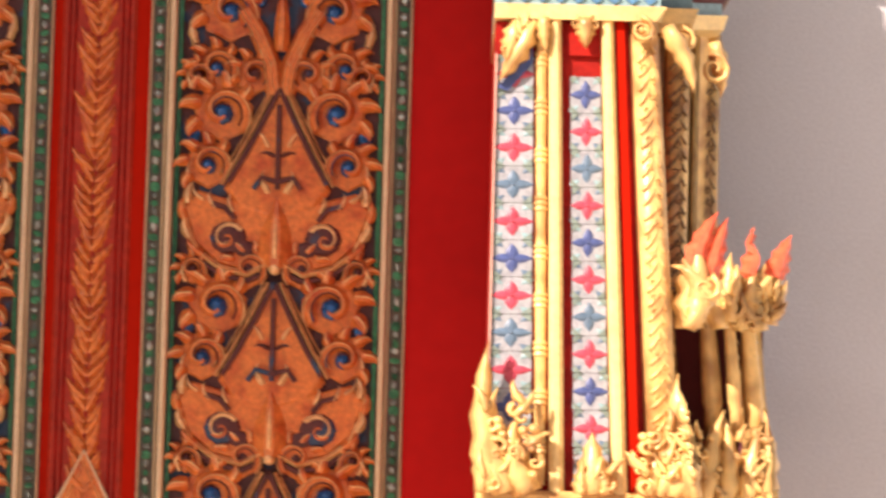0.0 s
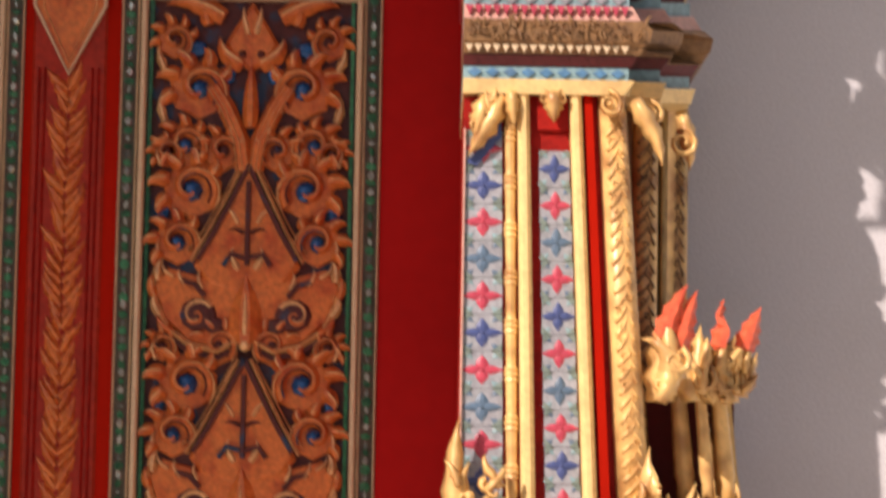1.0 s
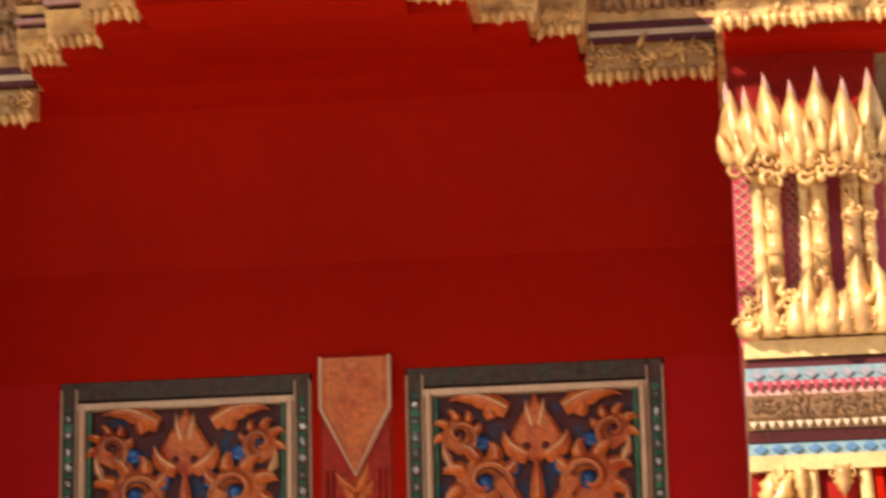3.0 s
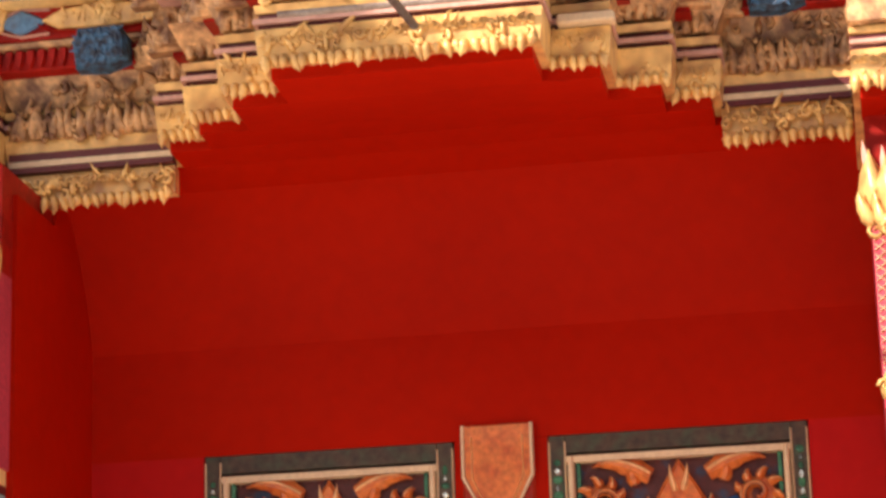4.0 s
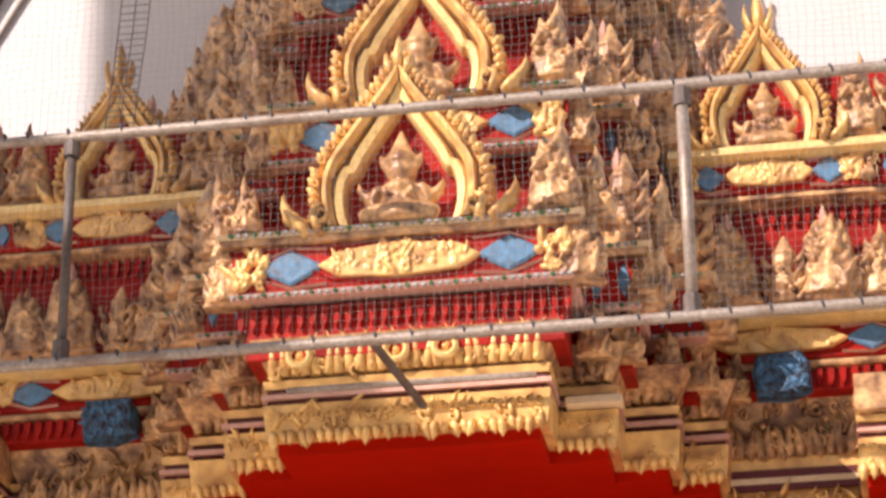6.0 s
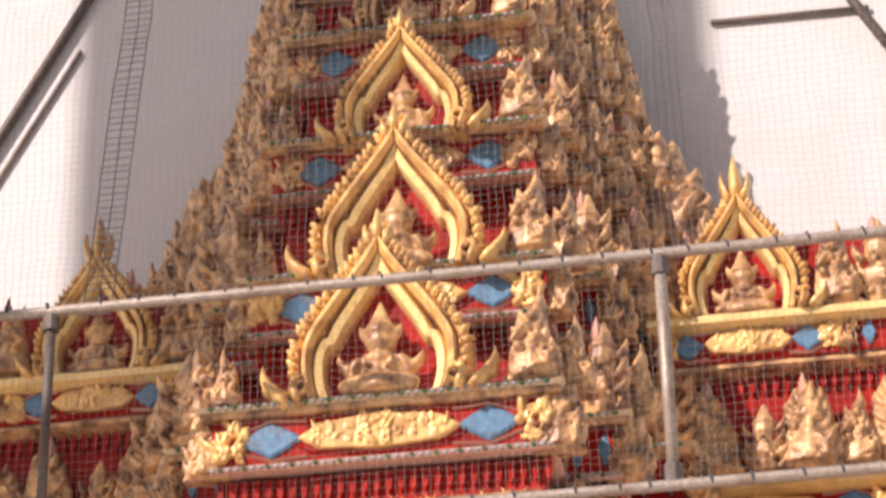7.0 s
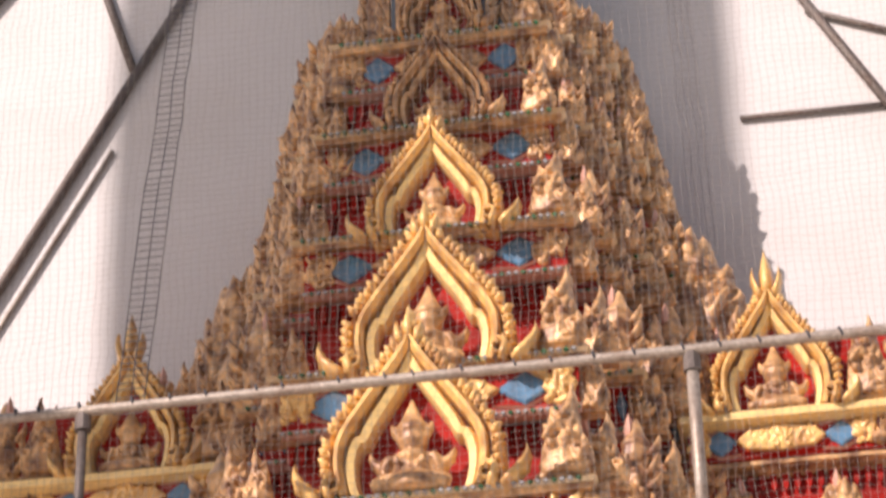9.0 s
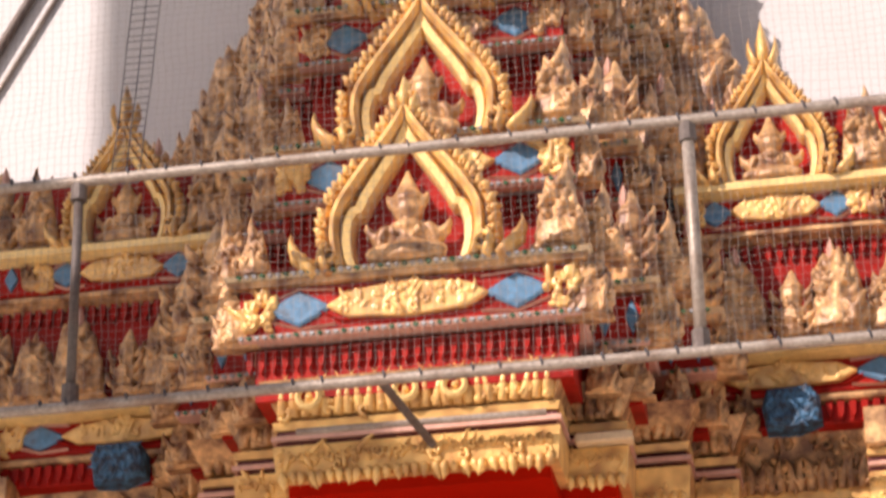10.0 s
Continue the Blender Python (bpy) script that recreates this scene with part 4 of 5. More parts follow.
STEP_ORNAMENTS = []
lintel = thing("stepped_lintel", "stepped gilded lintel with hanging leaf fringe and dark stripes over the doorway", "lintel", at=(C, 7.2, SOFFIT))
RING = [(h, y) for h, y in STEPS]
part("red_core", course([(h - 0.02, y + 0.03) for h, y in STEPS], 4.002, 4.30), RED, lintel)
for nm, z0, z1, a, b, mat in (("fringe_band", 3.965, 4.062, 0.006, 0.016, GOLD), ("dark_stripe", 4.064, 4.076, 0.006, 0.006, MAROON), ("white_stripe", 4.078, 4.092, 0.020, 0.020, FADED),
                              ("dark_stripe", 4.094, 4.108, 0.006, 0.006, MAROON), ("gold_ledge", 4.110, 4.132, 0.012, 0.018, GOLD), ("leaf_band", 4.134, 4.245, -0.006, 0.05, GOLD_OLD_SHADE)):
    part(nm, course(STEPS, z0, z1, a, b), mat, lintel)
    for x0, x1, y in ENDS:
        m = Mesh(end_lay(x0, y))
        m.box(x0, x1, y - b, 8.19, z0, z1, 0.003)
        part(nm, m, mat, lintel)
for x0, x1, y in fronts(STEPS) + list(ENDS):
    lay = end_lay(x0, y)
    m, mm = Mesh(lay), Mesh(lay)
    # bright gold on the sunlit middle, darker gold as shade on the sides
    gilt = GOLD if abs((x0 + x1) / 2 - C) < 0.1 else GOLD_OLD_SHADE
    low = (0.10 if x0 > C else 0.13) if 0.85 < abs((x0 + x1) / 2 - C) < 1.12 else 0.0
    n = max(2, round((x1 - x0) / 0.026))
    if low:
        mb = Mesh(lay)
        mb.box(x0, x1, y + 0.004, y + 0.05, 3.975 - low, 4.063 - low)
        part("fringe_band", mb, GOLD, lintel)
        for z0, z1, mat in ((4.065 - low, 4.082 - low, MAROON), (4.084 - low, 4.102 - low, CREAM), (4.104 - low, 4.126 - low, MAROON)):
            mb = Mesh(lay)
            mb.box(x0, x1, y - 0.02, y + 0.10, z0, z1)
            part("stripe", mb, mat, lintel)
    for i in range(n):
        x = x0 + (i + 0.5) * (x1 - x0) / n
        h = random.uniform(0.036, 0.056)
        m.flame(x, y - 0.010, 3.986 - low, 180 + random.uniform(-16, 16), h, 0.038, random.uniform(-20, 20), 0.018, n=6, fat=0.2)
        m.scroll(x, y - 0.014, 4.03 - low, 0.016, 1.1, 0.009, random.uniform(0, 360), (-1) ** i, 0.016, 8)
    clutter(m, x0 + 0.01, x1 - 0.01, y - 0.012, 3.985 - low, 4.05 - low, int((x1 - x0) / 0.018), 0.020)
    part("leaf_fringe", m, GOLD, lintel, "hanging leaf fringe", smooth=True)
    n = max(2, round((x1 - x0) / 0.030))
    for i in range(n):
        x = x0 + (i + 0.5) * (x1 - x0) / n
        mm.flame(x, y - 0.014, 4.142 - low * 0.8, random.uniform(-12, 12), 0.125 if gilt is GOLD else 0.10, 0.05, (-1) ** i * 50, 0.025, out=0.2, n=6)
        (mm if gilt is GOLD_OLD_SHADE else m).scroll(x, y - 0.028, (4.18 if gilt is GOLD_OLD_SHADE else 4.035) - low * 0.8, 0.02, 1.1, 0.013, 60 * i, (-1) ** i, 0.022, 8)
        if low:
            mm.flame(x, y + 0.02, 4.15, random.uniform(-20, 20), 0.08, 0.05, (-1) ** i * 50, 0.025, out=0.1, n=6)
    clutter(mm, x0 + 0.01, x1 - 0.01, y - 0.026, 4.145 - low * 0.9, 4.22, int((x1 - x0) / 0.008), 0.022)
    part("upright_leaves", mm, gilt, lintel, smooth=True)
for dx in (-0.29, -0.02, 0.115):
    m = Mesh()
    m.grid([[(C + dx + r * math.cos(q * 0.3927), 6.43 - d, 4.192 + r * math.sin(q * 0.3927)) for q in range(16)] for r, d in ((0.038, 0.0), (0.038, 0.03), (0.030, 0.036), (0.022, 0.03), (0.020, 0.016), (0.004, 0.014))])
    m.dome(C + dx, 6.42, 4.192, 0.011, 0.022)
    part("rosette", m, GOLD_PALE, lintel)
for a, b in ((0.04, 0.68), (C - 1.86, C - 1.35)):
    m = Mesh(end_lay(a + 0.1, 7.02))
    m.box(a, b, 7.05, 7.26, 3.93, 3.964)
    part("red_soffit", m, RED, lintel)
for dx, y, h, k in ((0.50, 6.60, 0.16, 0), (0.58, 6.66, 0.20, 1), (0.68, 6.86, 0.18, 0), (0.76, 6.92, 0.22, 0), (0.86, 7.02, 0.18, 1)):
    STEP_ORNAMENTS.append((dx, y, h, k))
# white caps of the side steps
for s in (1,):
    for i in (1,):
        m = Mesh()
        a, b = sorted((C + s * (STEPS[i - 1][0] + 0.03), C + s * (STEPS[i][0] + 0.03)))
        m.box(a + 0.004, b + 0.0, STEPS[i][1] - 0.055, STEPS[i][1], 4.066, 4.094, 0.004)
        part("step_cap", m, CREAM, lintel)


# ---- ornaments ----
BEND[0] = None


def antefix_mesh(kind):
    """An upright flame ornament one metre high, its foot at the origin, its front towards -y."""
    m = Mesh()
    jit = lambda a: random.uniform(-a, a)
    if kind in (0, 3):
        m.box(-0.30, 0.30, -0.10, 0.12, 0.0, 0.06, 0.02)
        m.turned(0, 0.02, 0, [(0.04, 0.26), (0.2, 0.25), (0.4, 0.19), (0.6, 0.12), (0.8, 0.05), (0.95, 0.01)], 8)
        clutter(m, -0.22, 0.22, -0.17, 0.06, 0.34, 8, 0.085)
        clutter(m, -0.14, 0.14, -0.13, 0.34, 0.60, 5, 0.07)
        for i in range(5):
            z, w = 0.05 + 0.15 * i, 0.27 * (1 - i / 6.5)
            for s in (-1, 1):
                m.flame(s * w * 0.55, -0.02, z, (34 + jit(10)) * s, 0.36 * (1 - 0.09 * i), 0.19, -(70 + jit(15)) * s, 0.11)
                if i % 2:
                    m.scroll(s * w * 0.42, -0.12, z + 0.08, 0.10 * (1 - 0.1 * i), 1.0, 0.09, 90 * s + jit(60), s, 0.10, 9)
            m.flame(jit(0.02), -0.10, z, jit(10), 0.26, 0.18, jit(20), 0.09)
        m.flame(0, 0, 0.60, jit(6), 0.42, 0.16, jit(8), 0.10, notch=0.1)
    elif kind == 1:
        m.box(-0.26, 0.28, -0.10, 0.12, 0.0, 0.06, 0.02)
        m.turned(0, 0.02, 0, [(0.04, 0.22), (0.2, 0.23), (0.4, 0.17), (0.6, 0.11), (0.8, 0.05)], 8)
        clutter(m, -0.18, 0.18, -0.16, 0.06, 0.5, 9, 0.08)
        m.flame(-0.05, 0, 0.20, 12, 0.82, 0.26, -26, 0.13)
        for i in range(5):
            m.flame(0.10 - 0.03 * i, -0.05, 0.04 + 0.14 * i, 42 - 5 * i, 0.34 - 0.03 * i, 0.15, -75, 0.10)
            m.flame(-0.14 + 0.02 * i, -0.04, 0.03 + 0.14 * i, -24 - 4 * i, 0.26 - 0.02 * i, 0.13, 60, 0.09)
            m.dome(-0.02 + jit(0.05), -0.14, 0.10 + 0.13 * i, 0.05, 0.06, 6)
        m.scroll(0.05, -0.10, 0.20, 0.15, 1.3, 0.08, 120, 1, 0.10, 12)
        m.scroll(-0.08, -0.09, 0.44, 0.11, 1.2, 0.07, 0, -1, 0.09, 12)
    else:
        m.turned(0, 0, 0, [(0, 0.17), (0.10, 0.20), (0.14, 0.13), (0.26, 0.19), (0.36, 0.20), (0.44, 0.13), (0.50, 0.12), (0.58, 0.15), (0.68, 0.14), (0.72, 0.16), (0.80, 0.10), (0.93, 0.05), (1.0, 0.005)], 8)
        for a in range(7):
            m.flame(0.16 * (-1) ** a, -0.06 + jit(0.05), 0.04 + 0.085 * a, (34 + jit(12)) * (-1) ** a, 0.26, 0.13, -60 * (-1) ** a, 0.09)
            m.dome(jit(0.1), -0.17, 0.10 + 0.07 * a, 0.04, 0.05, 6)
    return cast(m.data("antefix", GOLD_OLD_SHADE, True), 0.017)


ANTEFIX = [antefix_mesh(k) for k in range(4)]
TIPS = Mesh()
TIPS.flame(0, -0.02, 0.0, 0, 0.24, 0.13, 0, 0.07)
TIP_DATA = TIPS.data("pink_tip", FADED)
BEND[0] = stepped


def antefix(parent, x, y, z, h, kind=None, lean=0.0, flip=False, tip=False):
    k = random.choice((0, 3)) if kind == 0 else kind
    ob = part("antefix", ANTEFIX[k], None, parent)
    if BEND[0]:
        q = depth_ratio(y)
        (x, y, z), h = set_back((x, y, z), q), h * q
    w = h * random.uniform(0.9, 1.15)
    ob.matrix_basis = Matrix.Translation((x, y, z)) @ Euler((0, radians(lean), 0)).to_matrix().to_4x4() @ Matrix.Diagonal((-w if flip else w, w, h, 1))
    if tip:
        t = part("pink_tip", TIP_DATA, None, parent)
        t.matrix_basis = Matrix.Translation((x, y, z + h * 0.80)) @ Matrix.Diagonal((h * 0.9, h * 0.9, h, 1))
    return ob


for dx, y, h, k in STEP_ORNAMENTS:
    for s in (-1, 1):
        antefix(lintel, C + s * dx, y, 4.20, h, k, 3 * s, s < 0)


def frieze(parent, x0, x1, y, z0, z1):
    """Red band with upright teeth."""
    m = Mesh(BEND[0] and level(y))
    n = max(2, round((x1 - x0) / 0.034))
    for i in range(n):
        x = x0 + (i + 0.5) * (x1 - x0) / n
        m.poly([(x - 0.011, z1), (x + 0.011, z1), (x + 0.009, z0 + 0.02), (x, z0), (x - 0.009, z0 + 0.02)], y - 0.016, y + 0.004, 0.06)
    part("red_teeth", m, RED_TRIM, parent)


def cartouche(parent, xm, hw, y, z0, z1, centre=True):
    """Painted panel: a gilded oval between blue lozenges and scrolls."""
    zc, hh = (z0 + z1) / 2, (z1 - z0) / 2
    # upper panels take the darker gold in place of shade
    gilt = GOLD_OLD_SHADE if z0 > 5.2 else GOLD
    lay = BEND[0] and level(y)
    gold, blue, rim = Mesh(lay), Mesh(lay), Mesh(lay)
    if centre:
        gold.poly([(xm - hw * 0.50, zc), (xm - hw * 0.36, zc + hh * 0.62), (xm - hw * 0.14, zc + hh * 0.8), (xm, zc + hh * 0.92), (xm + hw * 0.14, zc + hh * 0.8), (xm + hw * 0.36, zc + hh * 0.62),
                   (xm + hw * 0.50, zc), (xm + hw * 0.36, zc - hh * 0.62), (xm, zc - hh * 0.8), (xm - hw * 0.36, zc - hh * 0.62)], y - 0.020, y + 0.004, 0.03)
        clutter(gold, xm - hw * 0.40, xm + hw * 0.40, y - 0.016, zc - hh * 0.5, zc + hh * 0.5, 40, hh * 0.24)
        clutter(gold, xm - hw * 0.10, xm + hw * 0.10, y - 0.016, zc - hh * 0.7, zc + hh * 0.9, 14, hh * 0.34)
        rim.sweep([(xm - hw * 0.58, zc), (xm - hw * 0.40, zc - hh * 0.72), (xm, zc - hh * 0.9), (xm + hw * 0.40, zc - hh * 0.72), (xm + hw * 0.58, zc)], y, [(-0.006, 0), (0, 0.012), (0.006, 0)])
    if centre:
        part("gilded_oval", cast(gold.data("gilded_oval", gilt, True), 0.0035), gilt, parent, "gilded oval with leaf relief")
        part("red_rim", rim, RED_TRIM, parent)
    for s in (-1, 1):
        gold, blue, faded, edge = Mesh(lay), Mesh(lay), Mesh(lay), Mesh(lay)
        u = 0.66 if centre else 0.4
        star = [(math.cos(q * math.pi / 4) * (0.20 if q % 4 == 0 else 0.15), math.sin(q * math.pi / 4) * (0.84 if q % 4 == 2 else 0.62)) for q in range(8)]
        blue.poly([(xm + s * hw * (u + dx), zc + hh * dz) for dx, dz in star], y - 0.012, y + 0.002, 0.08)
        if centre:
            for q in (-1, 1):
                edge.sweep([(xm + s * hw * 0.44, zc + q * hh * 0.80), (xm + s * hw * 0.66, zc + q * hh * 0.93), (xm + s * hw * 0.92, zc + q * hh * 0.25), (xm + s * hw * 1.0, zc + q * hh * 0.15)], y, [(-0.005, 0), (0, 0.012), (0.005, 0)])
            part("pink_rim", edge, FADED, parent)
        for i in range(0 if centre else 4):
            gold.scroll(xm + s * hw * (0.80 + 0.05 * i), y, zc + hh * (0.5 - 0.35 * i), hh * 0.42, 1.2, hh * 0.25, 90 * i, s, 0.03, 10)
            gold.flame(xm + s * hw * (0.84 + 0.04 * i), y - 0.005, zc - hh * 0.8, (20 + 15 * i) * s, hh * 1.1, hh * 0.5, -60 * s, 0.03, n=5)
        if centre:
            a, b = sorted((xm + s * hw * 0.80, xm + s * hw * 1.0))
            clutter(faded, a, b, y - 0.004, zc - hh * 0.75, zc + hh * 0.75, 26, hh * 0.42)
        if centre:
            part("end_scroll", cast(faded.data("end_scroll", gilt, True), 0.0035), gilt, parent)
        if not centre:
            part("gilded_scroll", gold, GOLD_OLD_SHADE, parent, smooth=True)
        part("blue_lozenge", blue, SKYBLUE, parent, "sky-blue painted lozenge")


def ogee(xm, z, half, height):
    """The outline of a niche: upright legs, a cusp at the shoulder and a pointed, hollow top."""
    r = [(0.93, 0.0), (0.99, 0.08), (1.03, 0.18), (1.03, 0.28), (0.98, 0.37), (0.90, 0.425), (0.81, 0.435), (0.77, 0.465), (0.70, 0.53), (0.58, 0.61), (0.455, 0.69), (0.335, 0.765), (0.225, 0.835), (0.13, 0.90), (0.06, 0.96), (0.0, 1.04)]
    pts = [(xm - half * x, z + height * h) for x, h in r]
    return pts + [(2 * xm - x, h) for x, h in reversed(pts[:-1])]


def lobed(xm, z, half, height):
    """The outer outline of a niche, without the cusp."""
    r = [(0.94, 0.0), (1.0, 0.10), (1.03, 0.22), (1.01, 0.33), (0.94, 0.41), (0.83, 0.49), (0.70, 0.57), (0.56, 0.655), (0.425, 0.735), (0.30, 0.81), (0.185, 0.88), (0.09, 0.945), (0.0, 1.03)]
    pts = [(xm - half * x, z + height * h) for x, h in r]
    return pts + [(2 * xm - x, h) for x, h in reversed(pts[:-1])]


def niche(parent, xm, y, z, half, height, finial=1.0, gilt=None):
    """A pointed niche: red back, two smooth rims, a beaded outer rim with a leaf crest, scrolled feet and a finial."""
    lay = BEND[0] and level(y)
    m = Mesh(lay)
    m.poly(lobed(xm, z, half * 1.06, height * 1.04), y + 0.07, y + 0.11)
    n = part("niche_back", m, RED_TRIM, parent, "red painted back of the niche")
    w = half * 0.30
    m = Mesh(lay)
    m.sweep(ogee(xm, z, half + w * 0.45, height + w * 0.7), y + 0.09, [(-w * 0.45, 0), (-w * 0.45, 0.055), (-w * 0.30, 0.085), (w * 0.15, 0.095), (w * 0.32, 0.08), (w * 0.45, 0.06), (w * 0.45, 0)])
    part("inner_rim", m, gilt or GOLD_PALE, n, "smooth pale gold rim")
    m = Mesh(lay)
    m.sweep(lobed(xm, z, half + w * 1.15, height + w * 1.9), y + 0.09, [(-w * 0.36, 0), (-w * 0.36, 0.10), (-w * 0.1, 0.12), (w * 0.14, 0.12), (w * 0.26, 0.095), (w * 0.26, 0)])
    part("middle_rim", m, gilt or GOLD, n)
    m = Mesh(lay)
    path = lobed(xm, z - 0.01, half + w * 1.85, height + w * 3.0)
    m.sweep(path, y + 0.10, [(-w * 0.45, 0), (-w * 0.45, 0.08), (0, 0.11), (w * 0.35, 0.07), (w * 0.35, 0)])
    part("outer_rim", m, gilt or GOLD, n)
    m = Mesh(lay)
    fine = []
    for a, b in zip(path, path[1:]):
        k = max(1, round(math.dist(a, b) / (half * 0.20)))
        fine += [(a[0] + (b[0] - a[0]) * i / k, a[1] + (b[1] - a[1]) * i / k, a, b) for i in range(k)]
    g = half / 0.17
    for i, (px, pz, a, b) in enumerate(fine):
        t = Vector((b[0] - a[0], b[1] - a[1])).normalized()
        ang = math.degrees(math.atan2(-t.y, t.x))
        m.flame(px, y - 0.004, pz, ang + (46 if px < xm else -46) + random.uniform(-15, 15), random.uniform(0.028, 0.042) * g, 0.036 * g, (-80 if px < xm else 80), 0.024, n=5, notch=0.1)
        if i % 2:
            m.scroll(px, y - 0.008, pz, 0.018 * g, 1.0, 0.014 * g, ang, 1 if px < xm else -1, 0.016, 8)
        else:
            m.dome(px, y - 0.006, pz, 0.016 * g, 0.02, 7)
    for s in (-1, 1):
        x = xm + s * (half + w * 1.4)
        m.flame(x + s * w * 0.9, y, z - 0.01, 50 * s, half * 1.0, w * 1.3, -75 * s, 0.05)
        m.flame(x + s * w * 0.2, y - 0.02, z - 0.01, 20 * s, half * 0.6, w * 1.0, -70 * s, 0.04)
        m.scroll(x, y - 0.02, z + 0.03, w * 0.7, 1.2, w * 0.45, 0, s, 0.04, 10)
    top = z + height + w * 3.0
    m.flame(xm, y + 0.01, top - 0.05 * g, 0, half * 0.72 * finial, half * 0.34 * finial ** 0.4, 0, 0.05, notch=0.1)
    for s in (-1, 1):
        m.flame(xm + s * 0.02, y, top - 0.07 * g, 22 * s, half * 0.5 * finial, half * 0.26, -44 * s, 0.04)
    part("leaf_crest", m, gilt or GOLD, n, "crest of small gilded leaves", smooth=True)


def figure(x, y, z, h, front):
    """A small seated figure of painted plaster, plain in shape."""
    m = Mesh(BEND[0] and level(front))
    m.turned(x, y, z, [(0, 0.30 * h), (0.05 * h, 0.32 * h), (0.13 * h, 0.29 * h), (0.20 * h, 0.20 * h), (0.30 * h, 0.17 * h), (0.40 * h, 0.19 * h), (0.45 * h, 0.09 * h), (0.48 * h, 0.13 * h),
                       (0.56 * h, 0.155 * h), (0.63 * h, 0.14 * h), (0.66 * h, 0.17 * h), (0.70 * h, 0.15 * h), (0.78 * h, 0.105 * h), (0.90 * h, 0.05 * h), (1.0 * h, 0.004)], 12)
    for s in (-1, 1):
        m.flame(x + s * 0.36 * h, y - 0.12 * h, z + 0.05 * h, -64 * s, 0.42 * h, 0.19 * h, -30 * s, 0.10 * h, notch=0)
        m.flame(x + s * 0.19 * h, y - 0.05 * h, z + 0.40 * h, 150 * s, 0.30 * h, 0.13 * h, 60 * s, 0.07 * h, notch=0)
        m.flame(x + s * 0.22 * h, y, z + 0.24 * h, 55 * s, 0.32 * h, 0.17 * h, -75 * s, 0.08 * h)
        m.flame(x + s * 0.12 * h, y - 0.02 * h, z + 0.58 * h, 34 * s, 0.20 * h, 0.11 * h, -50 * s, 0.06 * h)
        m.scroll(x + s * 0.10 * h, y - 0.20 * h, z + 0.28 * h, 0.06 * h, 1.0, 0.04 * h, 0, s, 0.03 * h, 8)
    m.dome(x, y - 0.17 * h, z + 0.36 * h, 0.05 * h, 0.04 * h)
    ob = new("statue", cast(m.data("statue", GOLD_OLD_SHADE, True), 0.022 * h))
    return tagged(ob, "small pale gilded plaster figure seated in a pointed niche", "statue", "figures in the niches")


# ---- spire ----
spire = thing("spire", "tiered red, blue and gilded spire with rows of flame ornaments", "spire", at=(C, 7.3, 4.24))
